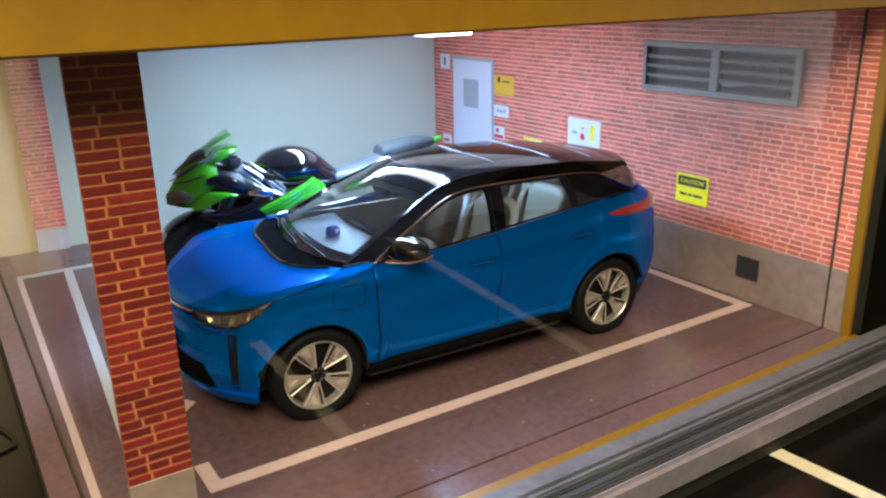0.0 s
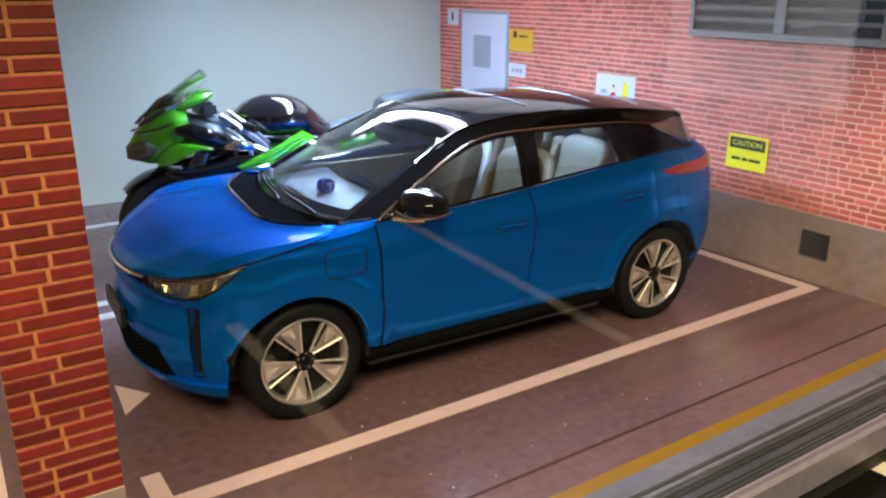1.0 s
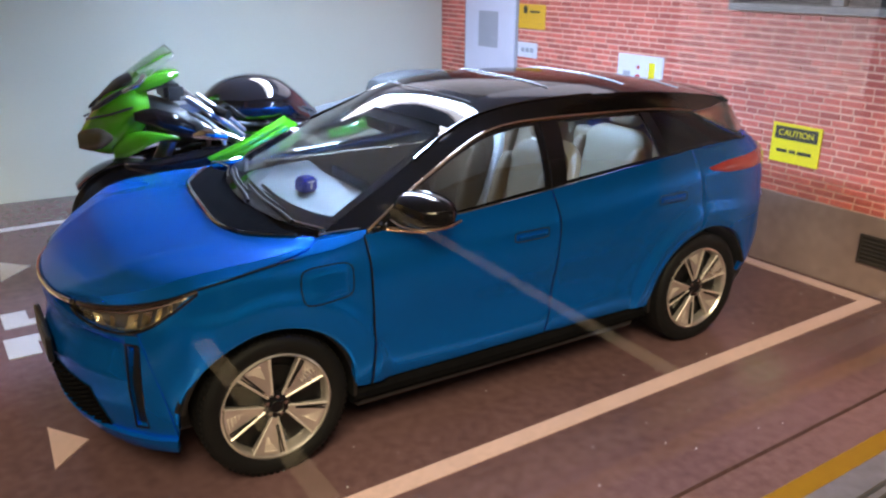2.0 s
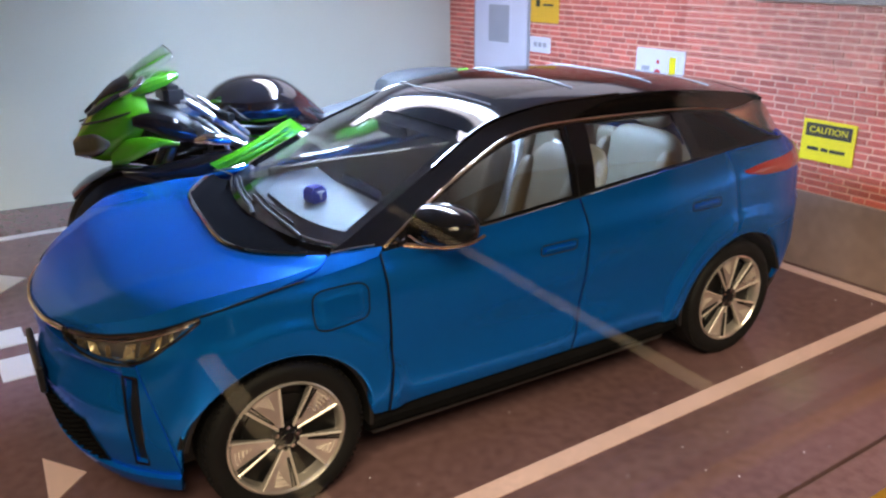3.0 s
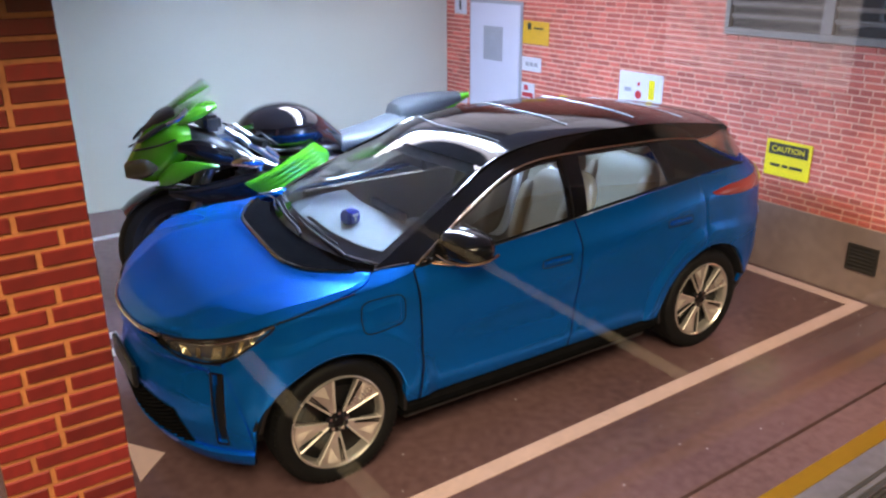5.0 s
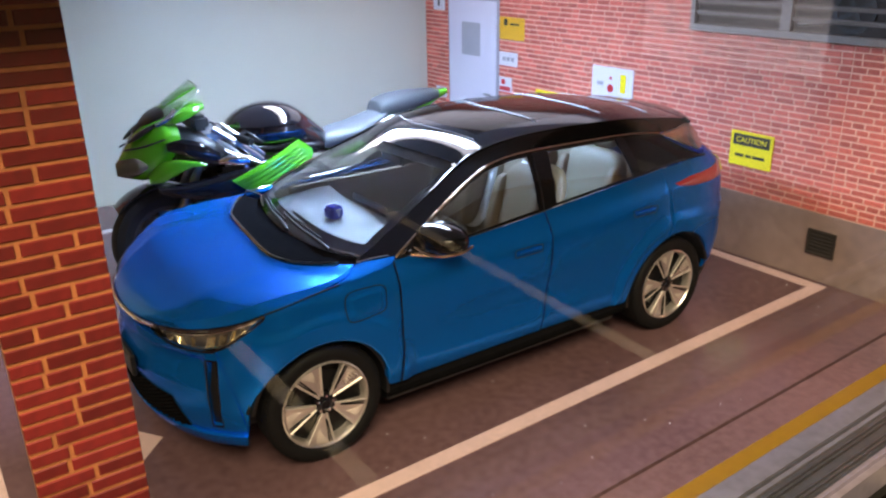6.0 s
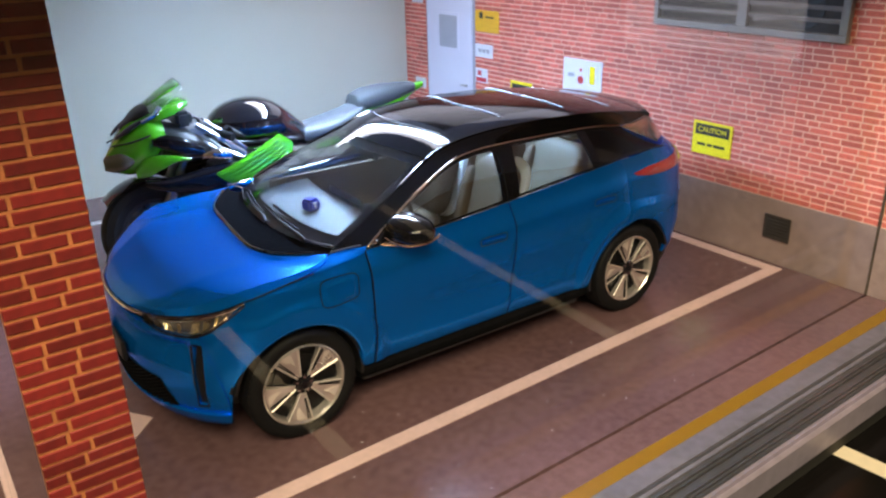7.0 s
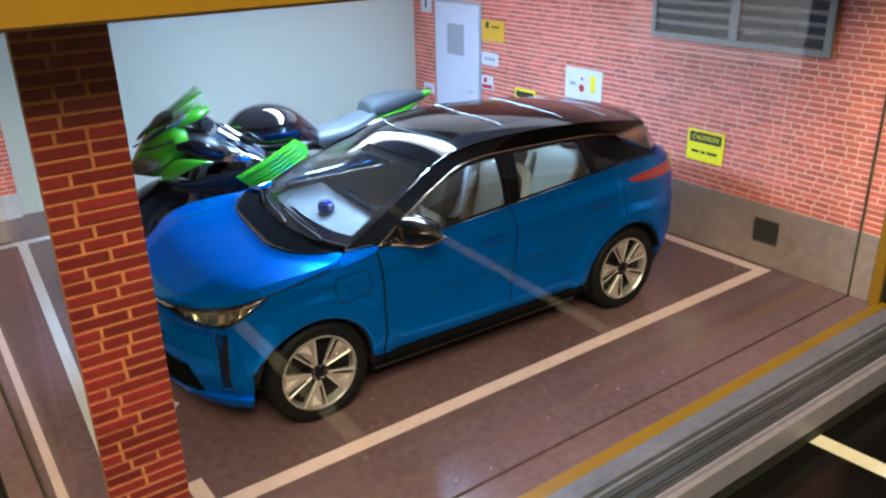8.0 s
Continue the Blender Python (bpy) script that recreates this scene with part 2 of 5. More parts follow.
marking("floor_arrow", [(-0.91, 0.63), (-0.72, 0.82), (-0.88, 1.06)], M["line"], "cream painted triangle pointing into the bay")
marking("floor_arrow", [(-0.84, 3.50), (-0.60, 3.76), (-0.80, 3.98)], M["white_line"], "white painted triangle pointing into the bay")
marking("floor_sign", [(-0.92, 2.52), (-0.55, 2.52), (-0.55, 2.62), (-0.76, 2.62), (-0.76, 2.80), (-0.92, 2.80)], M["white_line"], "white painted angular mark")
marking("floor_sign", [(-0.95, 2.02), (-0.76, 2.02), (-0.76, 2.22), (-0.55, 2.22), (-0.55, 2.34), (-0.95, 2.34)], M["white_line"], "white painted angular mark")

# brick pillars, panes, frame
pillar = thing("pillar", (-1.398, -0.93, 0), 0, "dark red brick corner pillar with ochre mortar on a plaster foot", "pillar", kind="structure")
part("core", box((-0.165, -0.155, 0.635), (0.165, -0.115, TOP)), M["pillar_mortar"], pillar, "", False)
part("foot", box((-0.168, -0.160, 0), (0.168, -0.112, 0.635), 0.003), M["plinth"], pillar, "plain plaster foot", False)
back_pillar = thing("pillar", (-1.015, 5.84, 0), 0, "narrow red brick corner pillar on a white foot", "pillar", kind="structure")
part("core", box((-0.18, -0.01, 0.29), (0.18, 0.3, TOP)), M["mortar"], back_pillar, "", False)
part("foot", box((-0.185, -0.025, 0), (0.185, 0.3, 0.29), 0.004), M["white_line"], back_pillar, "plain white foot", False)

frame_thing = thing("case_frame", (0, 0, 0), 0, "yellow painted metal frame round the case's front", "frame", kind="structure")
part("beam", box((LX - 0.02, FY - 0.10, 2.872), (WX + 0.22, FY + 0.06, 3.40), 0.012, pose(0, 0, -0.012, 0, -0.25, 0)), M["yellow"], frame_thing)
# out of view; juts forward to keep room light off the pillar's top
part("shade_header", box((LX - 0.02, FY - 0.34, 3.425), (WX + 0.22, FY + 0.05, 3.72), 0.012), M["yellow"], frame_thing)
part("post", box((WX - 0.014, FY - 0.005, -0.02), (WX + 0.032, EY - 0.002, 2.90), 0.006), M["yellow"], frame_thing)
part("side_cover", box((WX + 0.034, FY, -0.12), (WX + 0.2, EY - 0.003, 2.90), 0.004), M["dark"], frame_thing, "dark side panel beside the yellow post")
part("sill_edge", box((LX, FY - 0.082, -0.12), (WX + 0.09, FY + 0.030, 0.007), 0.004), M["yellow"], frame_thing)

glass_front = structure("window_front", box((GX + 0.02, GY - 0.006, -0.028), (WX - 0.01, GY + 0.006, 2.86)), M["pane"], "clear acrylic front pane standing in the floor slot", "pane")
glass_side = structure("window_side", box((GX - 0.006, GY + 0.02, -0.028), (GX + 0.006, 5.85, 2.90)), M["side_pane"], "clear acrylic side pane standing in the floor slot", "pane")
glass_front.visible_shadow = glass_side.visible_shadow = False

# sliding rails before the case and the black table
rails = thing("slide_rail", (0, FY - 0.115, 0.075), 0, "ribbed brushed aluminium sliding track before the case", "track", kind="structure")
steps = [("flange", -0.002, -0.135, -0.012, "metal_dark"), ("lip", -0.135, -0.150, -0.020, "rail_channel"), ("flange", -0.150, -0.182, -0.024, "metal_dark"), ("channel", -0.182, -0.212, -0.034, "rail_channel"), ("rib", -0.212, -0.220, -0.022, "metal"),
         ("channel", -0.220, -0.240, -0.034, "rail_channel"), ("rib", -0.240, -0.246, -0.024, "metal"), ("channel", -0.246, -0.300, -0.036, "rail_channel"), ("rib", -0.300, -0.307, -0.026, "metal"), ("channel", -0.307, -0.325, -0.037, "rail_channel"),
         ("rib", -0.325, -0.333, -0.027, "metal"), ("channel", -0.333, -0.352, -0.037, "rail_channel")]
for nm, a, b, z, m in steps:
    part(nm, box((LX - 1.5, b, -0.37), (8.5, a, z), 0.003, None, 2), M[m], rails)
# solid strip; the shade under the nosing is put into its dark colour
part("kick", box((LX - 1.5, -0.40, -0.37), (8.5, -0.352, -0.262)), M["dark"], rails, "strip under the nosing, coloured dark for its shade", False)
part("nosing", box((LX - 1.5, -0.432, -0.26), (8.5, -0.352, -0.020), 0.035, None, 6), M["nosing"], rails, "rounded bright front nosing")
structure("table", box((-9, -14, -0.40), (16, 12, -0.302)), M["black"], "glossy black table top under the case", "table")
structure("case_base", box((LX, FY - 0.06, -0.300), (WX + 0.2, 6.25, -0.122)), M["slot"], "dark base board under the case floor", "base")
for x, y0, dx in ((2.745, -7.0, 0.07), (0.175, -4.6, 0.02)):
    end = FY - 0.46
    far = x + dx * (end - y0)
    structure("tape_stripe", plate([(x, end), (far, y0), (far + 0.14, y0), (x + 0.14, end)], -0.301, -0.296), M["cream"], "cream stripe across the black table", "stripe")

cable = part("cable", tube([(-3.6, 1.20, -0.285), (-2.7, 1.52, -0.285), (-2.09, 1.46, -0.285), (-1.98, 1.62, -0.285), (-2.25, 2.10, -0.285), (-3.2, 2.5, -0.285)], 0.017, 8), M["dark"], None)
tagged(cable, "thin black cable lying on the black table", "cable")

# the LED panel hanging under the ceiling
led = thing("led_panel", (1.60, 2.3, 2.715), 0, "white LED light panel hanging under the ceiling", "lamp")
part("diffuser", box((-0.22, -1.72, 0.0), (0.22, 1.72, 0.022), 0.008), M["led"], led, "glowing white diffuser")
part("housing", box((-0.23, -1.74, 0.022), (0.23, 1.74, 0.05), 0.008), M["metal"], led)
for y in (-1.5, 0.0, 1.5):
    part("hanger", tube([(-0.1, y, 0.05), (-0.1, y, TOP - 2.715)], 0.015), M["metal"], led)

# the room round the case
structure("back_board", box((-5.5, 5.92, -0.302), (-1.15, 6.02, 3.4), 0.01), M["board"], "pale wooden board standing behind the case", "board")
structure("room_wall_back", box((-14, 12.0, -12), (18, 12.3, 16)), M["room"], "dim brown wall of the room behind the case", "wall")
structure("room_wall_left", box((-14, -16, -12), (-13.7, 12, 16)), M["room"], "dim brown wall of the room", "wall")
structure("room_wall_right", box((18, -16, -12), (18.3, 12, 16)), M["dark"], "dark wall of the room", "wall")
structure("room_window", box((17.86, -15.4, -1.2), (17.98, -9.6, 4.5), 0.02), M["window_glow"], "bright daylit window in the room's wall", "window")
structure("room_wall_front", box((-14, -16.3, -12), (18, -16, 16)), M["room"], "dim brown wall of the room", "wall")
structure("room_ceiling", box((-14, -16, 16), (18, 12, 16.3)), M["room"], "plain ceiling of the room", "ceiling")
structure("room_floor", box((-14, -16, -12.3), (18, 12, -12)), M["olive"], "olive carpet of the room", "floor")
# ---- the car ----
def paint(name, color, rough, flake):
    """Metallic lacquer: a flaked metallic base under a clear coat."""
    m = material(name, color, rough, metal=0.72, vary=0.05, size=9, bump=0.0, coat=0.25, fine=30)
    nt = m.node_tree
    b = nt.nodes["Principled BSDF"]
    b.inputs["Specular Tint"].default_value = (0.0, 0.30, 1.0, 1)
    vo = nt.nodes.new("ShaderNodeTexVoronoi")
    vo.inputs["Scale"].default_value = 9000
    co = nt.nodes.new("ShaderNodeTexCoord")
    bp = nt.nodes.new("ShaderNodeBump")
    bp.inputs["Strength"].default_value, bp.inputs["Distance"].default_value = flake, 0.00003
    nt.links.new(co.outputs["Object"], vo.inputs["Vector"])
    nt.links.new(vo.outputs["Distance"], bp.inputs["Height"])
    nt.links.new(bp.outputs[0], b.inputs["Normal"])
    return m


M.update({
    "blue": paint("blue_metallic_lacquer", (0.001, 0.217, 0.90), 0.26, 0.10),
    "gloss_black": material("gloss_black_lacquer", (0.006, 0.006, 0.008), 0.08, vary=0.3, size=20, bump=0.0, coat=0.1, spec=0.38),
    "cowl_black": material("matt_black_cowl", (0.006, 0.006, 0.007), 0.6, vary=0.25, size=60, bump=0.05, spec=0.0),
    "piano": material("deep_black_trim", (0.004, 0.004, 0.006), 0.10, vary=0.3, size=20, bump=0.0, coat=1.0, spec=0.8),
    "plastic": material("black_plastic", (0.008, 0.008, 0.009), 0.45, vary=0.25, size=60, bump=0.08),
    "rubber": material("tyre_rubber", (0.005, 0.005, 0.006), 0.65, vary=0.25, size=80, bump=0.15, spec=0.25),
    "chrome": material("bright_chrome", (0.80, 0.78, 0.74), 0.12, metal=1.0, vary=0.05, bump=0.0),
    "bronze": material("bronze_chrome_trim", (0.62, 0.44, 0.30), 0.2, metal=1.0, vary=0.08, bump=0.0),
    "alloy": material("champagne_alloy", (0.72, 0.66, 0.63), 0.28, metal=0.8, vary=0.12, size=60, bump=0.05),
    "alloy_edge": material("polished_alloy_edge", (0.80, 0.73, 0.68), 0.45, metal=0.6, vary=0.05, bump=0.0),
    "alloy_dark": material("dark_wheel_barrel", (0.006, 0.006, 0.007), 0.35, metal=0.2, vary=0.2),
    "cabin_light": material("ivory_leather", (0.17, 0.14, 0.10), 0.5, vary=0.08, size=50, bump=0.1),
    "fabric": material("white_fabric", (0.80, 0.82, 0.85), 0.7, vary=0.08, size=70),
    "seam": material("pale_grey_seam", (0.42, 0.42, 0.43), 0.4, vary=0.1),
    "cabin_tan": material("tan_leather", (0.135, 0.092, 0.055), 0.5, vary=0.15, size=50, bump=0.1),
    "cabin_grey": material("pale_grey_dash", (0.13, 0.135, 0.155), 0.5, vary=0.08, size=40, bump=0.05),
    "cabin_dark": material("dark_cabin", (0.03, 0.03, 0.033), 0.6, vary=0.2),
    "car_glass": glass("car_window_glass", (0.92, 0.94, 0.93), 0.03, 0.085),
    "dark_glass": glass("dark_car_glass", (0.30, 0.28, 0.25)),
    "roof_glass": glass("dark_roof_glass", (0.12, 0.12, 0.12), 0.07),
    "lamp_glass": glass("lamp_lens", (0.97, 0.96, 0.93)),
    "lamp_chrome": material("lamp_reflector", (0.98, 0.80, 0.58), 0.24, metal=0.85, vary=0.15, size=260, bump=0.6, fine=3),
    "tail_red": material("red_lamp_lens", (0.42, 0.03, 0.03), 0.12, vary=0.15, size=120, coat=1.0, bump=0.05),
    "silver_panel": material("rose_grey_panel", (0.78, 0.70, 0.68), 0.2, metal=0.9, vary=0.08, bump=0.0),
    "cube_blue": material("blue_gloss_plastic", (0.02, 0.03, 0.50), 0.15, vary=0.15, coat=1.0, bump=0.0),
})

CY = 0.91                      # the car's middle, from the near wheel's outer face
SEC_Z = [0.20, 0.36, 0.45, 0.60, 0.76, 0.92, 1.00, 1.06, 1.12, 1.17, 1.30]
SEC_G = [0.12, 0.068, 0.046, 0.027, 0.010, 0.0, 0.0, 0.020, 0.046, 0.074, 0.15]
BELT_X, BELT_Z = [0.30, 0.46, 1.06, 1.52, 1.77, 2.36, 2.77, 3.10], [1.115, 1.135, 1.155, 1.19, 1.215, 1.265, 1.305, 1.325]


def belt(x):
    return float(np.interp(x, BELT_X, BELT_Z))


def half_width(x, z):
    lift = max(0.0, belt(x) - 1.155) * min(1.0, max(0.0, (z - 0.75) / 0.4))
    lift += 0.045 * min(1.0, max(0.0, (0.2 - x) / 0.4)) * min(1.0, max(0.0, (z - 0.9) / 0.1))
    w = 0.958 - float(np.interp(z - lift, SEC_Z, SEC_G))
    for hx in (0.0, 2.845):
        d = math.hypot(x - hx, z - 0.365)
        f = min(1.0, max(0.0, (0.60 - d) / 0.06))
        w += 0.020 * f * f * (3 - 2 * f) + 0.006 * min(1.0, max(0.0, (0.72 - d) / 0.17))
    if 0.5 < x < 2.4:
        w -= 0.022 * math.sin(math.pi * (x - 0.5) / 1.9) * math.exp(-((z - 0.62) / 0.14) ** 2)
    return w


def nose(z):
    return float(np.interp(z, [0.20, 0.30, 0.45, 0.60, 0.80, 0.88, 0.95, 1.06], [0.54, 0.61, 0.637, 0.645, 0.630, 0.615, 0.59, 0.525]))


def tail(z):
    return float(np.interp(z, [0.25, 0.42, 0.62, 0.80, 0.98, 1.10, 1.22, 1.34], [0.67, 0.77, 0.83, 0.79, 0.795, 0.775, 0.71, 0.545]))


def skin(s, z):
    """The outer skin round the car: s is the way along the near side, past the nose at -1.1 and the tail at 3.85 to the far side."""
    if s < -1.1:
        p = skin(-2.2 - s, z)
        return Vector((p.x, 2 * CY - p.y, z))
    if s > 3.85:
        p = skin(7.7 - s, z)
        return Vector((p.x, 2 * CY - p.y, z))
    if s < -0.2:
        a = math.radians((-0.2 - s) * 100)
        x = -0.2 - nose(z) * math.sin(a)
        return Vector((x, CY - half_width(-0.2, z) * math.cos(a), z))
    if s > 2.95:
        a = math.radians((s - 2.95) * 100)
        c, d = math.cos(a), math.sin(a)
        return Vector((2.95 + tail(z) * d ** 0.8, CY - half_width(2.95, z) * max(0, c) ** 0.8, z))
    return Vector((s, CY - half_width(s, z), z))


def s_at(x, z=0.6):
    """The way along the skin at which it stands at x."""
    if x < -0.2:
        return -0.2 - math.degrees(math.asin(min(1, (-0.2 - x) / nose(z)))) / 100
    if x > 2.95:
        return 2.95 + math.degrees(math.asin(min(1, ((x - 2.95) / tail(z)) ** 1.25))) / 100
    return x


def coons(bot, top, left, right, nu, nv):
    """A grid of points spanned by four border lines; bot and top run left to right, left and right upwards."""
    b, t, l, r = smooth_line(bot, nu), smooth_line(top, nu), smooth_line(left, nv), smooth_line(right, nv)
    g = []
    for j in range(nv + 1):
        v = j / nv
        row = []
        for i in range(nu + 1):
            u = i / nu
            row.append((1 - v) * b[i] + v * t[i] + (1 - u) * l[j] + u * r[j] - ((1 - u) * (1 - v) * b[0] + u * (1 - v) * b[nu] + (1 - u) * v * t[0] + u * v * t[nu]))
        g.append(row)
    return g


def flip(grid):
    return [[Vector((p.x, 2 * CY - p.y, p.z)) for p in row] for row in grid]


def add_sheet(bm, grid, thick, outward, lip=0.008, raise_by=0.0):
    """A curved panel of some thickness with its border rolled in; outward is a point on its inner side."""
    nv, nu = len(grid) - 1, len(grid[0]) - 1
    core = Vector(outward)
    nrm = []
    for j in range(nv + 1):
        row = []
        for i in range(nu + 1):
            a = grid[j][min(i + 1, nu)] - grid[j][max(i - 1, 0)]
            b = grid[min(j + 1, nv)][i] - grid[max(j - 1, 0)][i]
            n = a.cross(b)
            n = n.normalized() if n.length > 1e-9 else Vector((0, 0, 1))
            row.append(n if n.dot(grid[j][i] - core) > 0 else -n)
        nrm.append(row)
    outer, inner = [], []
    for j in range(nv + 1):
        ro, ri = [], []
        for i in range(nu + 1):
            edge = i in (0, nu) or j in (0, nv)
            ro.append(bm.verts.new(grid[j][i] + nrm[j][i] * (raise_by - (lip if edge else 0))))
            ri.append(bm.verts.new(grid[j][i] + nrm[j][i] * (raise_by - thick)))
        outer.append(ro)
        inner.append(ri)
    for j in range(nv):
        for i in range(nu):
            bm.faces.new((outer[j][i], outer[j][i + 1], outer[j + 1][i + 1], outer[j + 1][i]))
            bm.faces.new((inner[j][i], inner[j + 1][i], inner[j + 1][i + 1], inner[j][i + 1]))
    ring = [(0, i) for i in range(nu)] + [(j, nu) for j in range(nv)] + [(nv, i) for i in range(nu, 0, -1)] + [(j, 0) for j in range(nv, 0, -1)]
    for (a, b), (c, d) in zip(ring, ring[1:] + ring[:1]):
        bm.faces.new((outer[a][b], inner[a][b], inner[c][d], outer[c][d]))
    return bm


CORE = Vector((1.4, CY, 0.7))


def sheet(grid, thick=0.03, lip=0.008, raise_by=0.0, core=None):
    return add_sheet(bmesh.new(), grid, thick, core or CORE, lip, raise_by)


def on_skin(bot, top, left, right, nu=24, nv=14):
    """A patch given by border lines in (x, z) on the side, laid onto the skin."""
    lines = [[(s_at(x, z), z, 0) for x, z in line] for line in (bot, top, left, right)]
    return [[skin(p.x, p.y) for p in row] for row in coons(*lines, nu, nv)]


def on_skin_s(bot, top, left, right, nu=24, nv=14):
    return [[skin(p.x, p.y) for p in row] for row in coons(*[[(s, z, 0) for s, z in line] for line in (bot, top, left, right)], nu, nv)]


def arc(cx, r, a0, a1, n, cz=0.365):
    return [(cx + r * math.cos(math.radians(a0 + (a1 - a0) * i / n)), cz + r * math.sin(math.radians(a0 + (a1 - a0) * i / n))) for i in range(n + 1)]


car = thing("car", (0, 0, 0), -1.9, "blue metallic model SUV with a glossy black roof in the bay", "car")


def both(name, grid, mat, label="", thick=0.03, lip=0.005, raise_by=0.0, parent=None):
    out = []
    for g in (grid, flip(grid)):
        out.append(part(name, sheet(g, thick, lip, raise_by), mat, parent or car, label))
    return out


def across(pts):
    """A line over the whole width from points (x, half width, z) that run from the near side to the middle."""
    near = [(x, CY - q, z) for x, q, z in pts]
    return near + [(x, CY + q, z) for x, q, z in pts[-2::-1]]


FA, RA = (-0.02, 0.425), (2.825, 0.44)          # wheel arches: place and radius
part("body", add_box(add_box(box((-0.55, 0.30, 0.19), (0.40, 1.52, 0.80), 0.03), (0.42, 0.06, 0.19), (2.36, 1.76, 0.44), 0.03),
                                    (2.34, 0.30, 0.19), (3.45, 1.52, 0.78), 0.03), M["cabin_dark"], car, "dark underbody")

# fender from the arch to the bonnet's edge
fb = arc(*FA, 186, 0, 12) + [(0.484, 0.352)]
fender = on_skin(fb, [(-0.56, 0.835), (-0.44, 0.922), (-0.325, 1.026), (-0.1, 1.064), (0.12, 1.084), (0.30, 1.100), (0.467, 1.122)],
                 [fb[0], (-0.50, 0.55), (-0.56, 0.835)], [(0.484, 0.352), (0.490, 0.7), (0.467, 1.122)], 40, 18)
both("fender", fender, M["blue"])
top_edge = fender[-1]
n40 = len(top_edge) - 1
shelf_out = top_edge[int(n40 * 0.62):]
shelf = coons([tuple(p) for p in shelf_out], [tuple(shelf_out[0] + Vector((0.012, 0.004, 0.006))), (0.19, CY - 0.90, 1.106), (0.270, CY - 0.835, 1.138), (0.40, CY - 0.85, 1.143), (0.50, CY - 0.88, 1.150)],
              [tuple(shelf_out[0]), tuple(shelf_out[0] + Vector((0.012, 0.004, 0.006)))], [tuple(shelf_out[-1]), (0.50, CY - 0.88, 1.150)], 18, 4)
both("fender_top", shelf, M["blue"], thick=0.02, lip=0.002)

# doors
B_LINE = [(1.600, 0.352), (1.616, 0.55), (1.622, 0.85), (1.620, 1.03), (1.598, 1.192)]
def door_top(x0, x1, n=8):
    return [(x0 + (x1 - x0) * i / n, belt(x0 + (x1 - x0) * i / n) - 0.003) for i in range(n + 1)]
fd = on_skin([(0.495, 0.352), (1.0, 0.350), (1.595, 0.352)], door_top(0.477, 1.592), [(0.495, 0.352), (0.500, 0.7), (0.477, belt(0.477) - 0.003)],
             [(x - 0.005, z) for x, z in B_LINE[:-1]] + [(1.592, belt(1.592) - 0.003)], 36, 26)
front_doors = both("front_door", fd, M["blue"], lip=0.0025)
ra = [(x, z) for x, z in arc(RA[0], RA[1] + 0.03, 182, 104, 10)]
rd = on_skin([(1.605, 0.352), (2.0, 0.350), ra[0]], door_top(1.602, 2.662), [(x + 0.005, z) for x, z in B_LINE[:-1]] + [(1.602, belt(1.602) - 0.003)],
             [ra[0]] + ra[1:] + [(2.734, 0.90), (2.706, 1.1), (2.662, belt(2.662) - 0.003)], 36, 26)
rear_doors = both("rear_door", rd, M["blue"], lip=0.0025)
for doors, grid, r in ((front_doors, fd, 0.0042), (rear_doors, rd, 0.0026)):
    for d, g in zip(doors, (grid, flip(grid))):     # rubber seal along the leading edge
        line = [min((row[0], row[-1]), key=lambda p: p.x) for row in g]
        part("door_seal", tube([(p.x - 0.004, p.y, p.z) for p in line], r, 6), M["rubber"], d, "black rubber door seal")
# the strip of skin between the rear door and its arch, then the quarter panel
qb = arc(*RA, 182, 104, 10)
both("arch_lip", on_skin(qb, ra, [qb[0], ra[0]], [qb[-1], ra[-1]], 14, 2), M["blue"], lip=0.002)
qb2 = [(2.725, 0.792)] + arc(*RA, 98, 8, 12)
quarter = on_skin(qb2, [(2.670, belt(2.67) - 0.003), (2.85, 1.30), (3.02, 1.315), (3.20, 1.325)], [(2.725, 0.792), (2.742, 0.92), (2.70, 1.1), (2.670, belt(2.67) - 0.003)],
                  [qb2[-1], (3.245, 0.70), (3.30, 0.98), (3.27, 1.15), (3.20, 1.325)], 30, 20)
both("quarter_panel", quarter, M["blue"])
# dark liner behind the doors and quarter panels, so that the gaps stay dark
both("panel_liner", on_skin([(0.435, 0.40), (2.33, 0.40)], [(0.41, 1.098), (2.33, 1.22)], [(0.435, 0.40), (0.41, 1.098)], [(2.33, 0.40), (2.33, 1.22)], 28, 12), M["cabin_dark"], "dark inner liner", thick=0.004, lip=0.0, raise_by=-0.033)
both("panel_liner", on_skin([(2.30, 0.86), (2.80, 0.86), (3.33, 0.70)], [(2.30, 1.22), (2.80, 1.26), (3.33, 1.29)], [(2.30, 0.86), (2.30, 1.22)], [(3.33, 0.70), (3.33, 1.29)], 24, 12), M["cabin_dark"], "dark inner liner", thick=0.004, lip=0.0, raise_by=-0.033)
# tail: bumper and gate over the whole width
s0 = lambda x, z: s_at(x, z)
rl = [(s0(3.255, 0.42), 0.40), (s0(3.252, 0.62), 0.62), (s0(3.27, 0.8), 0.80), (s0(3.312, 0.97), 0.97), (s0(3.285, 1.15), 1.15), (s0(3.215, 1.325), 1.325)]
mir = lambda line: [(7.7 - s, z) for s, z in line]
gate = on_skin_s([(rl[0][0], 0.40), (3.6, 0.40), (3.85, 0.40), (4.1, 0.40), (7.7 - rl[0][0], 0.40)], [(rl[-1][0], 1.325), (3.85, 1.30), (7.7 - rl[-1][0], 1.325)], rl, mir(rl), 48, 20)
part("tailgate", sheet(gate), M["blue"], car)
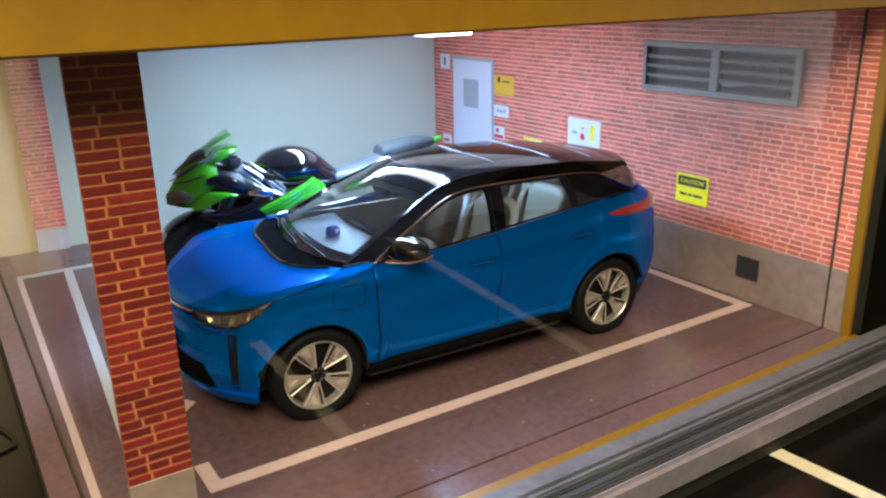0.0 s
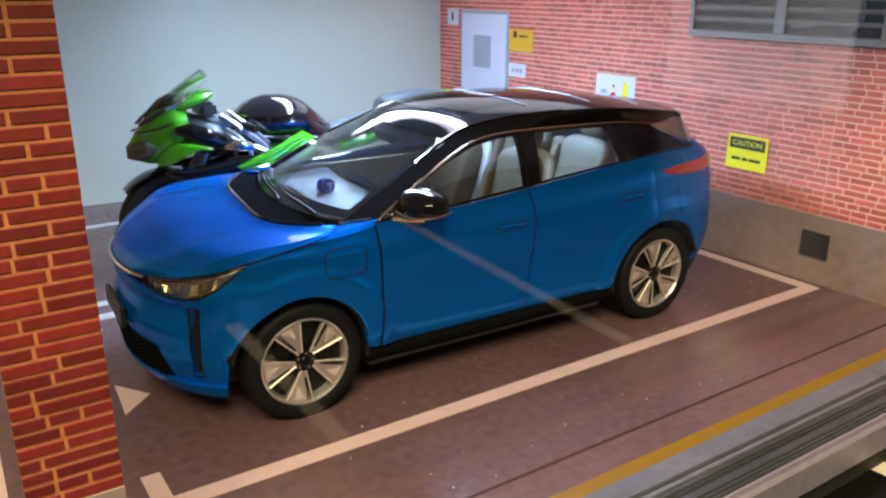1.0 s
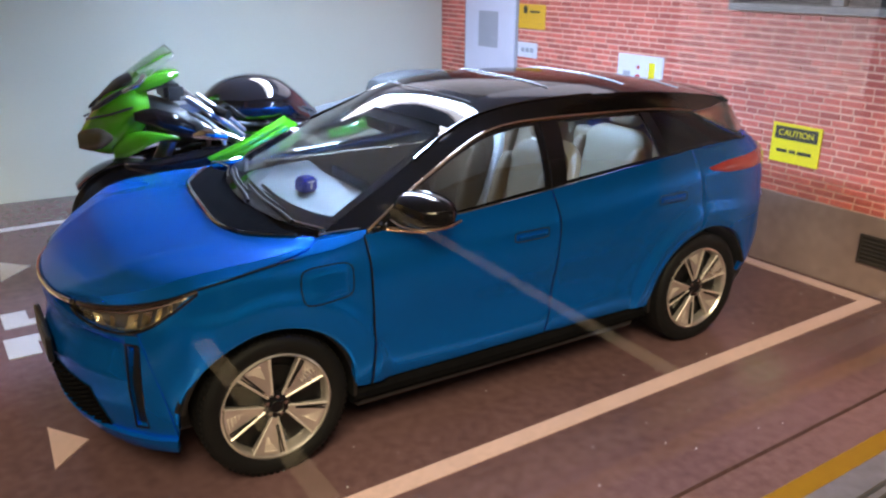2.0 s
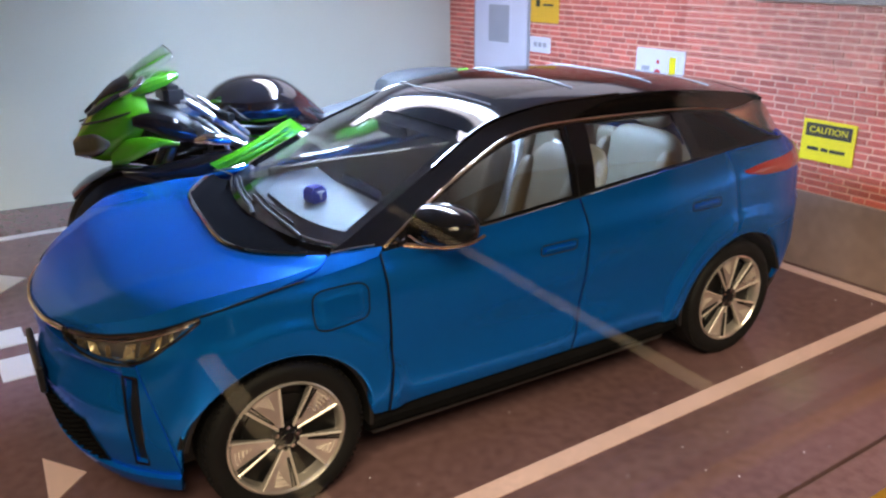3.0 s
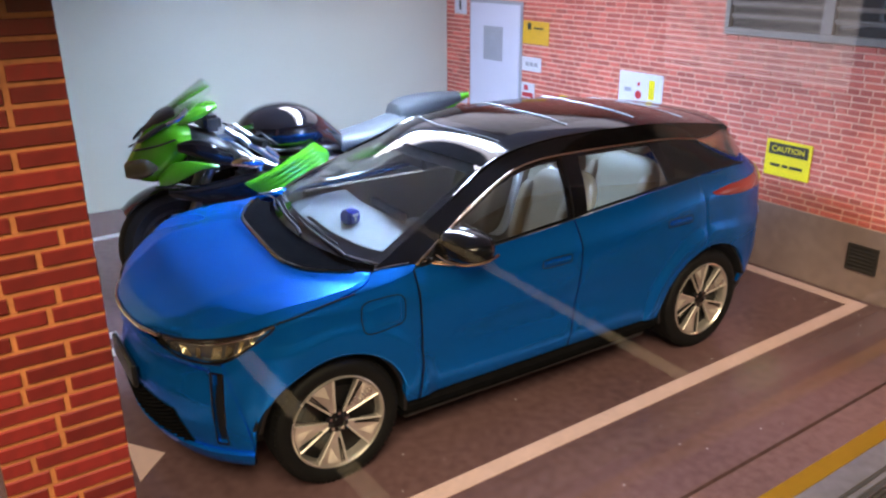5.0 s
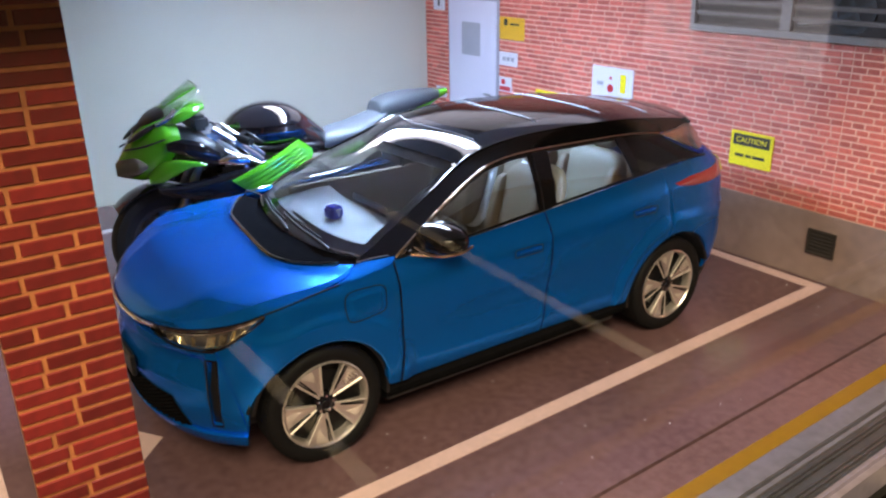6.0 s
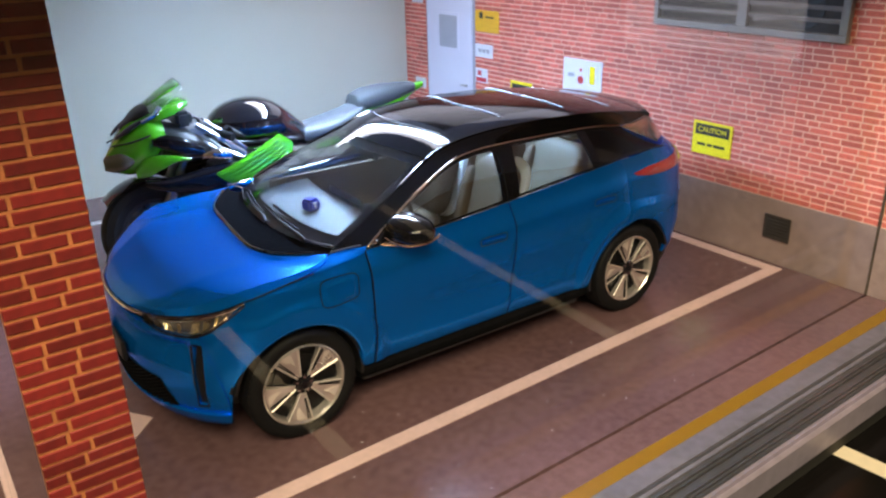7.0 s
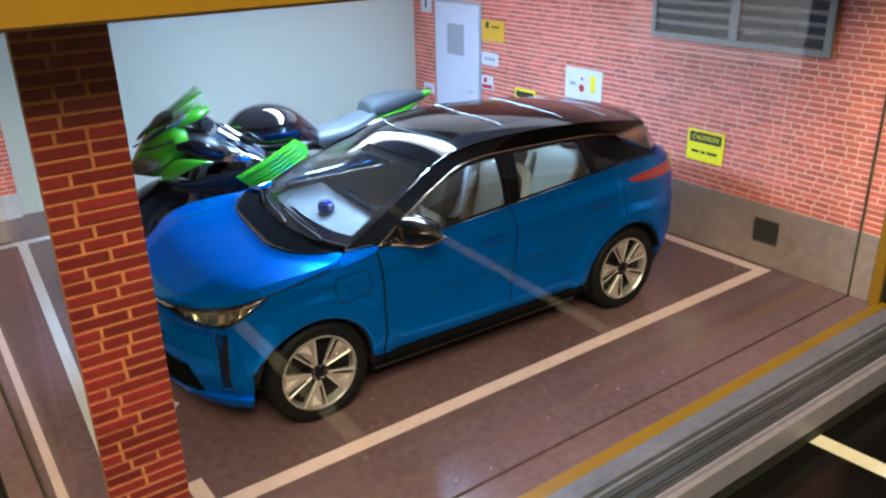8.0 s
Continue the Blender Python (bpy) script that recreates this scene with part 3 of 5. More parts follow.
rb = [(s0(3.25, 0.42), 0.24), (s0(3.255, 0.42), 0.392)]
part("rear_bumper", sheet(on_skin_s([(rb[0][0], 0.24), (3.85, 0.24), (7.7 - rb[0][0], 0.24)], [(rb[1][0], 0.392), (3.85, 0.392), (7.7 - rb[1][0], 0.392)], rb, mir(rb), 40, 6)), M["plastic"], car, "black plastic rear bumper")
for sg in (1, -1):
    tl = on_skin([(2.80, 1.158), (3.05, 1.136), (3.50, 1.140)], [(2.76, 1.180), (3.05, 1.215), (3.50, 1.250)], [(2.80, 1.158), (2.76, 1.180)], [(3.50, 1.140), (3.50, 1.250)], 24, 4)
    part("tail_light", sheet(tl if sg > 0 else flip(tl), 0.03, 0.006, 0.012), M["tail_red"], car, "smoked red tail light")

# nose: bumper with two upright slots and a mesh grille between
def nose_s(q, z):
    return -0.2 - math.degrees(math.acos(min(1, q / half_width(-0.2, z)))) / 100
bl = [(s_at(-0.444, 0.33), 0.30), (s_at(-0.496, 0.55), 0.55), (s_at(-0.556, 0.832), 0.832)]
sa, sb, mid = nose_s(0.790, 0.6), nose_s(0.740, 0.6), -1.1
bm = bmesh.new()
lo, hi, z0, z1 = 0.35, 0.78, 0.30, 0.822
pieces = [
    ([bl[0], (sa, z0)], [bl[-1], (sa, z1)], bl, [(sa, z0), (sa, 0.5), (sa, z1)], 8, 14),
    ([(sa, z0), (sb, z0)], [(sa, lo), (sb, lo)], [(sa, z0), (sa, lo)], [(sb, z0), (sb, lo)], 4, 3),
    ([(sa, hi), (sb, hi)], [(sa, z1), (sb, z1)], [(sa, hi), (sa, z1)], [(sb, hi), (sb, z1)], 4, 2),
]
for p in pieces:
    g = on_skin_s(*p)
    for gg in (g, flip(g)):
        add_sheet(bm, gg, 0.03, CORE, 0.0)
g = on_skin_s([(sb, z0), (mid, z0), (-2.2 - sb, z0)], [(sb, z1), (-0.90, 0.840), (mid, 0.868), (-1.30, 0.840), (-2.2 - sb, z1)], [(sb, z0), (sb, 0.5), (sb, z1)], [(-2.2 - sb, z0), (-2.2 - sb, 0.5), (-2.2 - sb, z1)], 48, 26)
for row in g:                                    # a hollow band across the face
    for p in row:
        k = min(1, max(0, (0.795 - p.z) / 0.022)) * min(1, max(0, (p.z - 0.60) / 0.14)) * min(1, max(0, (0.775 - abs(p.y - CY)) / 0.06))
        p.x += 0.036 * k
add_sheet(bm, g, 0.03, CORE, 0.0)
bumper = part("front_bumper", bm, M["blue"], car)
for sg in (1, -1):
    g = on_skin_s([(sa, lo), (sb, lo)], [(sa, hi), (sb, hi)], [(sa, lo), (sa, hi)], [(sb, lo), (sb, hi)], 6, 12)
    part("air_slot", sheet(g if sg > 0 else flip(g), 0.02, 0.0, -0.028), M["plastic"], bumper, "black upright air slot")
    rim = [skin(s, z) for s, z in ((sa, lo), (sa, 0.55), (sa, hi), (sb, hi), (sb, 0.55), (sb, lo), (sa, lo))]
    bm = bmesh.new()
    for a, b in zip(rim, rim[1:]):
        ab = [a, b] if sg > 0 else [Vector((p.x, 2 * CY - p.y, p.z)) for p in (a, b)]
        add_tube(bm, ab, 0.005, 6)
    part("slot_rim", bm, M["gloss_black"], bumper)
gs = nose_s(0.60, 0.5)
g = on_skin_s([(gs, 0.315), (mid, 0.315), (-2.2 - gs, 0.315)], [(gs - 0.07, 0.50), (mid, 0.53), (-2.2 - gs + 0.07, 0.50)], [(gs, 0.315), (gs - 0.07, 0.50)], [(-2.2 - gs, 0.315), (-2.2 - gs + 0.07, 0.50)], 40, 9)
part("grille", sheet(g, 0.02, 0.0, 0.006), M["cowl_black"], bumper, "black honeycomb lower grille")
bm = bmesh.new()
for j in range(0, len(g) - 1):
    for i in range(1, 40, 1):
        c = (g[j][i] + g[j + 1][i]) / 2 if i % 2 else g[j][i]
        bmesh.ops.create_cone(bm, segments=6, radius1=0.011, radius2=0.004, depth=0.016, cap_ends=True, matrix=Matrix.Translation(c + Vector((-0.012, 0, 0))) @ Matrix.Rotation(-math.pi / 2, 4, "Y"))
part("grille_studs", bm, M["cowl_black"], bumper, "", False)
g = on_skin_s([(bl[0][0] - 0.02, 0.20), (mid, 0.19), (-2.2 - bl[0][0] + 0.02, 0.20)], [(bl[0][0], 0.298), (mid, 0.312), (-2.2 - bl[0][0], 0.298)], [(bl[0][0] - 0.02, 0.20), (bl[0][0], 0.298)], [(-2.2 - bl[0][0] + 0.02, 0.20), (-2.2 - bl[0][0], 0.298)], 40, 4)
part("chin", sheet(g[1:], 0.03, 0.004, 0.024), M["blue"], bumper, "blue chin")
part("under_lip", sheet(g[:2], 0.03, 0.004, 0.010), M["plastic"], bumper, "black plastic lip under the chin")
g = on_skin_s([(-0.78, 0.283), (mid, 0.27), (-1.42, 0.283)], [(-0.80, 0.318), (mid, 0.30), (-1.40, 0.318)], [(-0.78, 0.283), (-0.80, 0.318)], [(-1.42, 0.283), (-1.40, 0.318)], 30, 2)
part("splitter", sheet(g, 0.03, 0.004, 0.02), M["blue"], bumper)
part("number_plate", box((-0.873, CY - 0.24, 0.53), (-0.843, CY + 0.24, 0.66), 0.008), M["plastic"], bumper, "blank dark number plate")

# headlights
ht = nose_s(0.43, 0.88)
LAMP_TOP = [(ht, 0.896), (nose_s(0.62, 0.9), 0.918), (nose_s(0.74, 0.9), 0.940), (s_at(-0.46, 0.95), 0.980), (s_at(-0.318, 1.0), 1.028)]
LAMP_BOT = [(ht, 0.858), (nose_s(0.55, 0.8), 0.832), (nose_s(0.68, 0.8), 0.824), (s_at(-0.56, 0.84), 0.842), (s_at(-0.44, 0.9), 0.925), (s_at(-0.322, 1.0), 1.018)]
for sg in (1, -1):
    top, bot = LAMP_TOP, LAMP_BOT
    g = on_skin_s(bot, top, [bot[0], top[0]], [bot[-1], top[-1]], 28, 6)
    gg = g if sg > 0 else flip(g)
    lamp = part("headlight", sheet(gg, 0.02, 0.0, -0.035), M["lamp_chrome"], car, "headlight with a faceted reflector under clear glass")
    cover = part("lens", sheet(gg, 0.008, 0.002, 0.004), M["lamp_glass"], lamp, "clear lens")
    cover.visible_shadow = False
    part("lamp_cup", sheet([row[1:-1] for row in gg[1:-1]], 0.006, 0.0, -0.028), M["metal"], lamp, "dull grey inner lamp housing")
    rl_ = random.Random(4)
    for k in range(3, 23, 3):                      # a row of faceted reflector cells
        bm = bmesh.new()
        wide = 1 if k > 16 or k == 9 else 2
        lean_ = rl_.randrange(-1, 4)
        pa, pb, pc, pd = gg[1][k], gg[1][k + wide], gg[4][min(28, k + wide + lean_)], gg[4][k + lean_]
        inw = (CORE - pa).normalized()
        mid_ = (pa + pb + pc + pd) / 4 + inw * 0.030
        q = [bm.verts.new(p + inw * (0.006 + 0.006 * rl_.random())) for p in (pa, pb, pc, pd)]
        m_ = bm.verts.new(mid_)
        for i_ in range(4):
            bm.faces.new((q[i_], q[(i_ + 1) % 4], m_))
        part("reflector_cell", bm, M["chrome" if k % 2 else "lamp_chrome"], lamp, "", False)
    part("lamp_blade", tube([tuple(p + (CORE - p).normalized() * 0.010) for p in gg[5][1:26]], 0.008, 6), M["chrome"], lamp, "bright upper light blade")
    bm = bmesh.new()
    add_tube(bm, [tuple(p) for p in gg[0]], 0.006, 6)
    part("lamp_rim", bm, M["gloss_black"], lamp)
    bm = tube([tuple(p + Vector((-0.006, 0, 0.004))) for p in gg[-1][2:]], 0.010, 6)
    part("lamp_brow", bm, M["piano"], lamp, "gloss black brow over the lamp")

# bonnet
hl_top = [skin(s, z + 0.009) for s, z in LAMP_TOP]
i_tip = min(range(len(top_edge)), key=lambda i: abs(top_edge[i].x + 0.318))
left = [tuple(p) for p in hl_top[:-1]] + [tuple(top_edge[i] + Vector((0, 0, 0.012))) for i in range(i_tip, int(n40 * 0.62) + 1, 4)] + [(0.19, CY - 0.892, 1.110), (0.262, CY - 0.825, 1.140)]
right = [(x, 2 * CY - y, z) for x, y, z in left]
front = [left[0], (-0.800, CY - 0.25, 0.899), (-0.824, CY, 0.902), (-0.800, CY + 0.25, 0.899), right[0]]
rear_half = [(0.262, 0.825, 1.144), (0.105, 0.715, 1.142), (0.0, 0.62, 1.142), (-0.05, 0.527, 1.144), (-0.078, 0.377, 1.146), (-0.080, 0.0, 1.150)]
rear_edge = across(rear_half)
for k, dx in ((5, 0.03), (6, 0.075), (7, 0.105), (8, 0.105), (9, 0.06)):      # the far half bends back sooner
    rear_edge[k] = (rear_edge[k][0] + dx, rear_edge[k][1], rear_edge[k][2])
g = coons(front, rear_edge, left, right, 96, 36)
creased = []
for j, row in enumerate(g):                      # a crease runs from the cowl's corner forward and inward
    v = j / 36
    fold = 1 - max(0.03, 0.20 * (1 - v))
    out = []
    for i in range(97):
        k = 2 * i / 96 - 1
        w = abs(k)
        w = fold + (w - 0.75) / 0.25 * (1 - fold) if w >= 0.75 else w / 0.75 * fold
        u = (0.5 + math.copysign(w, k) / 2) * 96
        c = min(95, int(u))
        p = row[c].lerp(row[c + 1], u - c)
        e = min(1.0, (1 - w) / (1 - fold))
        p.z += (0.026 + 0.008 * w * w) * math.sin(math.pi * v) ** 0.9 * e * (1 - 0.1 * v)
        p.z += 0.006 * math.exp(-((w - 0.55) / 0.07) ** 2) * math.sin(math.pi * v)
        out.append(p)
    creased.append(out)
g = creased
part("bonnet", sheet(g, 0.02, 0.004, 0.0, (0, CY, 0.3)), M["blue"], car, "", True, 7)
for sg in (1, -1):
    gap = [p + Vector((0, -0.002, 0.007)) for p in top_edge[i_tip:int(n40 * 0.62) + 4]]
    part("bonnet_gap", tube([(p.x, p.y if sg > 0 else 2 * CY - p.y, p.z) for p in gap], 0.0045, 6, 40), M["rubber"], car, "dark shut line beside the bonnet")
part("nose_strip", tube([tuple(Vector(p) + Vector((-0.006, 0, -0.012))) for p in g[0]], 0.012, 8, 40), M["chrome"], car, "thin chrome strip under the bonnet's lip")

# cowl, wipers, windscreen
ws_base = across([(0.345, 0.735, 1.122), (0.27, 0.52, 1.112), (0.22, 0.25, 1.110), (0.205, 0.0, 1.110)])
cow = coons([(x + 0.008, y, z - 0.012) for x, y, z in rear_edge], ws_base, [(0.270, CY - 0.825, 1.135), ws_base[0]], [(0.270, CY + 0.825, 1.135), ws_base[-1]], 40, 6)
for row in cow[1:-1]:
    for p in row:
        p.z -= 0.02
cowl = part("cowl", sheet(cow, 0.02, 0.0, 0.0, (0.2, CY, 0.3)), M["cowl_black"], car, "black plastic cowl panel")
part("cowl_lip", tube([tuple(p + Vector((0.004, 0, 0.006))) for p in cow[0][2:-2]], 0.010, 6, 40), M["piano"], cowl)
for sg in (1, -1):
    part("screen_trim", tube([(x, y if sg > 0 else 2 * CY - y, z + 0.014) for x, y, z in ((0.285, CY - 0.83, 1.142), (0.345, CY - 0.735, 1.124), (0.30, CY - 0.60, 1.118), (0.265, CY - 0.48, 1.116))], 0.005, 6), M["chrome"], cowl, "bright line at the screen's corner")
    part("fender_trim", tube([(x, y if sg > 0 else 2 * CY - y, z) for x, y, z in ((0.275, CY - 0.832, 1.146), (0.38, CY - 0.838, 1.150), (0.47, CY - 0.862, 1.154))], 0.005, 6), M["chrome"], cowl, "bright line at the pillar's foot")
ws_top = across([(1.150, 0.585, 1.512), (1.07, 0.40, 1.542), (1.005, 0.20, 1.560), (0.985, 0.0, 1.565)])
pil = [(0.345, 0.735, 1.122), (0.60, 0.715, 1.262), (0.88, 0.665, 1.398), (1.150, 0.585, 1.512)]
ws = coons(ws_base, ws_top, [(x, CY - q, z) for x, q, z in pil], [(x, CY + q, z) for x, q, z in pil], 40, 24)
for j, row in enumerate(ws):
    for i, p in enumerate(row):
        k = math.sin(math.pi * j / 24) * math.sin(math.pi * i / 40)
        p.x -= 0.004 * k
windscreen = part("windscreen", sheet(ws, 0.008, 0.0, 0.0), M["car_glass"], car, "clear curved windscreen")
windscreen.visible_shadow = False
band = [row for row in ws[:4]]
part("screen_border", sheet(band, 0.003, 0.0, -0.012), M["gloss_black"], windscreen, "black border along the screen's foot")
part("screen_border", sheet([r[:3] for r in ws], 0.003, 0.0, -0.012), M["gloss_black"], windscreen)
part("screen_border", sheet([r[-3:] for r in ws], 0.003, 0.0, -0.012), M["gloss_black"], windscreen)
part("screen_border", sheet(ws[-3:], 0.003, 0.0, -0.012), M["gloss_black"], windscreen)
for pts in ([(0.265, CY - 0.52, 1.128), (0.262, CY - 0.40, 1.142), (0.262, CY - 0.12, 1.150), (0.285, CY + 0.16, 1.160)],
            [(0.215, CY - 0.02, 1.118), (0.232, CY + 0.08, 1.135), (0.262, CY + 0.32, 1.143), (0.325, CY + 0.58, 1.150)]):
    wiper = part("wiper", tube(pts, (0.011, 0.006), 8), M["plastic"], car, "black windscreen wiper")
    part("blade", tube([(x + 0.03, y + 0.03, z + 0.004) for x, y, z in pts[1:]], 0.006, 6), M["rubber"], wiper)

# roof
side_edge = [(1.150, 0.585, 1.512), (1.34, 0.580, 1.578), (1.65, 0.585, 1.618), (2.10, 0.592, 1.625), (2.60, 0.600, 1.605), (3.00, 0.612, 1.562), (3.20, 0.615, 1.534)]
g = coons(ws_top, across([(3.20, 0.615, 1.530), (3.22, 0.3, 1.556), (3.23, 0.0, 1.562)]), [(x, CY - q, z) for x, q, z in side_edge], [(x, CY + q, z) for x, q, z in side_edge], 40, 40)
for j, row in enumerate(g):
    for i, p in enumerate(row):
        v, w = j / 40, abs(2 * i / 40 - 1)
        p.z += 0.036 * (1 - math.exp(-v / 0.15)) * (1 - v ** 3) * (1 - w ** 3.5)
bm = bmesh.new()
for piece in (g[:7], g[34:], [row[:6] for row in g[6:35]], [row[35:] for row in g[6:35]]):
    add_sheet(bm, piece, 0.02, CORE, 0.0)
roof = part("roof", bm, M["gloss_black"], car, "glossy black roof")
roof_glass = part("roof_glass", sheet([row[5:36] for row in g[6:35]], 0.012, 0.0, -0.002), M["roof_glass"], roof, "dark tinted glass roof panel")
roof_glass.visible_shadow = False
for jj in (5, 15, 26, 35):
    a = [g[jj][i] + Vector((-0.05 * (1 - abs(2 * i / 40 - 1)), 0, 0.003)) for i in range(4, 37)]
    part("roof_seam", tube([tuple(p) for p in a], 0.0036, 6, 36), M["seam"], roof, "thin bright seam across the roof")
# spoiler
sp = coons(across([(3.18, 0.60, 1.542), (3.20, 0.3, 1.566), (3.21, 0, 1.572)]), across([(3.27, 0.63, 1.518), (3.42, 0.35, 1.535), (3.45, 0, 1.540)]),
           [(3.18, CY - 0.60, 1.542), (3.27, CY - 0.63, 1.518)], [(3.18, CY + 0.60, 1.542), (3.27, CY + 0.63, 1.518)], 30, 6)
part("spoiler", sheet(sp, 0.05, 0.012, 0.0, (3.0, CY, 0.8)), M["gloss_black"], car, "black roof spoiler")

# upper sides: trim line, windows, pillars
TRIM = [(0.50, 0.880, 1.142), (0.58, 0.865, 1.190), (0.81, 0.80, 1.305), (1.10, 0.715, 1.425), (1.30, 0.672, 1.495), (1.50, 0.652, 1.522), (1.77, 0.645, 1.526), (2.18, 0.643, 1.518), (2.59, 0.645, 1.504), (2.89, 0.65, 1.470), (3.05, 0.69, 1.405), (3.20, 0.775, 1.330)]
TX = [p[0] for p in TRIM]


def upper(x, h, push=0.0):
    """The side above the belt: h runs from the belt to the trim line."""
    b = Vector((x, CY - half_width(x, belt(x)) + 0.004, belt(x)))
    t = Vector((x, CY - float(np.interp(x, TX, [p[1] for p in TRIM])), float(np.interp(x, TX, [p[2] for p in TRIM]))))
    p = b.lerp(t, h)
    p.y -= 0.018 * math.sin(math.pi * h) + push
    return p


def pane_patch(bot, top, left, right, nu, nv):
    return [[upper(p.x, p.y) for p in row] for row in coons(*[[(x, h, 0) for x, h in line] for line in (bot, top, left, right)], nu, nv)]


wins = (("front_window", [(0.66, 0.05), (1.575, 0.05)], [(0.68, 0.88), (1.0, 0.93), (1.645, 0.93)], [(0.66, 0.05), (0.68, 0.88)], [(1.575, 0.05), (1.645, 0.93)], "car_glass", "clear front side window"),
        ("rear_window", [(1.705, 0.05), (2.42, 0.05)], [(1.80, 0.93), (2.44, 0.93)], [(1.705, 0.05), (1.80, 0.93)], [(2.42, 0.05), (2.44, 0.93)], "car_glass", "clear rear side window"),
        ("quarter_window", [(2.47, 0.03), (3.12, 0.03)], [(2.50, 0.95), (2.90, 0.95)], [(2.47, 0.03), (2.50, 0.95)], [(3.12, 0.03), (2.90, 0.95)], "dark_glass", "dark tinted quarter window"))
for name, *lines, mat, label in wins:
    for w in both(name, pane_patch(*lines, 18, 10), M[mat], label, thick=0.008, lip=0.0):
        w.visible_shadow = False
frames = (([(0.52, 0.0), (1.0, 0.0), (1.70, 0.0), (2.45, 0.0), (3.14, 0.0)], [(0.56, 0.05), (1.0, 0.05), (1.70, 0.05), (2.45, 0.05), (3.14, 0.05)], 40, 2),
          ([(1.568, 0.05), (1.71, 0.05)], [(1.638, 0.95), (1.806, 0.95)], 8, 10),
          ([(2.412, 0.05), (2.478, 0.05)], [(2.432, 0.95), (2.508, 0.95)], 3, 10),
          ([(0.56, 0.05), (0.665, 0.05)], [(0.58, 0.9), (0.685, 0.9)], 4, 6),
          ([(0.66, 0.88), (1.0, 0.93), (1.7, 0.93), (2.9, 0.94)], [(0.66, 1.0), (1.0, 1.0), (1.7, 1.0), (2.9, 1.0)], 40, 2))
for bot, top, nu, nv in frames:
    both("window_frame", pane_patch(bot, top, [bot[0], top[0]], [bot[-1], top[-1]], nu, nv), M["gloss_black"], "gloss black window surround", thick=0.02, lip=0.0, raise_by=0.004)
both("door_seam", pane_patch([(1.594, 0.0), (1.604, 0.0)], [(1.668, 1.0), (1.678, 1.0)], [(1.594, 0.0), (1.668, 1.0)], [(1.604, 0.0), (1.678, 1.0)], 2, 8), M["rubber"], thick=0.01, lip=0.0, raise_by=0.006)
for sg in (1, -1):
    line = smooth_line([(x, CY - q - 0.010, z) for x, q, z in TRIM[:10]], 60)
    line = line if sg > 0 else [Vector((p.x, 2 * CY - p.y, p.z)) for p in line]
    part("window_trim", tube([tuple(p) for p in line], 0.009, 6, 60), M["bronze"], car, "thin bronze trim above the windows")
for sg in (1, -1):
    line = [(x, (CY - q - 0.004) if sg > 0 else CY + q + 0.004, z + 0.004) for x, q, z in pil[2:] + side_edge[1:4]]
    part("roof_edge", tube(line, 0.006, 6, 40), M["piano"], car, "glossy edge along the roof")
# black roof side between trim and roof
t_up = [(x, CY - q, z) for x, q, z in TRIM[:10]] + [(3.07, CY - 0.640, 1.478), (3.24, CY - 0.636, 1.496)]
r_up = [(0.345, CY - 0.735, 1.122)] + [(x, CY - q, z) for x, q, z in pil[1:]] + [(x, CY - q, z) for x, q, z in side_edge[1:]] + [(3.25, CY - 0.615, 1.520)]
both("roof_side", coons(t_up, r_up, [t_up[0], r_up[0]], [t_up[-1], r_up[-1]], 60, 4), M["gloss_black"], "gloss black pillar and roof side", thick=0.02, lip=0.002)
dp = coons([(2.91, CY - 0.655, 1.466), (3.06, CY - 0.69, 1.40), (3.22, CY - 0.775, 1.328)], [(3.06, CY - 0.643, 1.476), (3.24, CY - 0.64, 1.492), (3.345, CY - 0.70, 1.335)],
           [(2.91, CY - 0.655, 1.466), (3.06, CY - 0.643, 1.476)], [(3.22, CY - 0.775, 1.328), (3.345, CY - 0.70, 1.335)], 12, 5)
both("rear_pillar", dp, M["silver_panel"], "rose-grey rear pillar panel", thick=0.02, lip=0.003)
rg = coons(across([(3.36, 0.68, 1.335), (3.50, 0.35, 1.30), (3.53, 0, 1.30)]), across([(3.21, 0.61, 1.515), (3.27, 0.3, 1.535), (3.28, 0, 1.54)]),
           [(3.36, CY - 0.68, 1.335), (3.21, CY - 0.61, 1.515)], [(3.36, CY + 0.68, 1.335), (3.21, CY + 0.61, 1.515)], 24, 6)
part("rear_screen", sheet(rg, 0.01, 0.0), M["gloss_black"], car, "dark rear screen")
dk = coons(across([(3.22, 0.775, 1.328), (3.40, 0.5, 1.31), (3.47, 0, 1.30)]), across([(3.30, 0.66, 1.345), (3.45, 0.35, 1.312), (3.50, 0, 1.31)]), [(3.22, CY - 0.775, 1.328), (3.30, CY - 0.66, 1.345)], [(3.22, CY + 0.775, 1.328), (3.30, CY + 0.66, 1.345)], 20, 2)
part("tailgate_top", sheet(dk, 0.02, 0.0, 0.0, (3.2, CY, 0.8)), M["blue"], car)

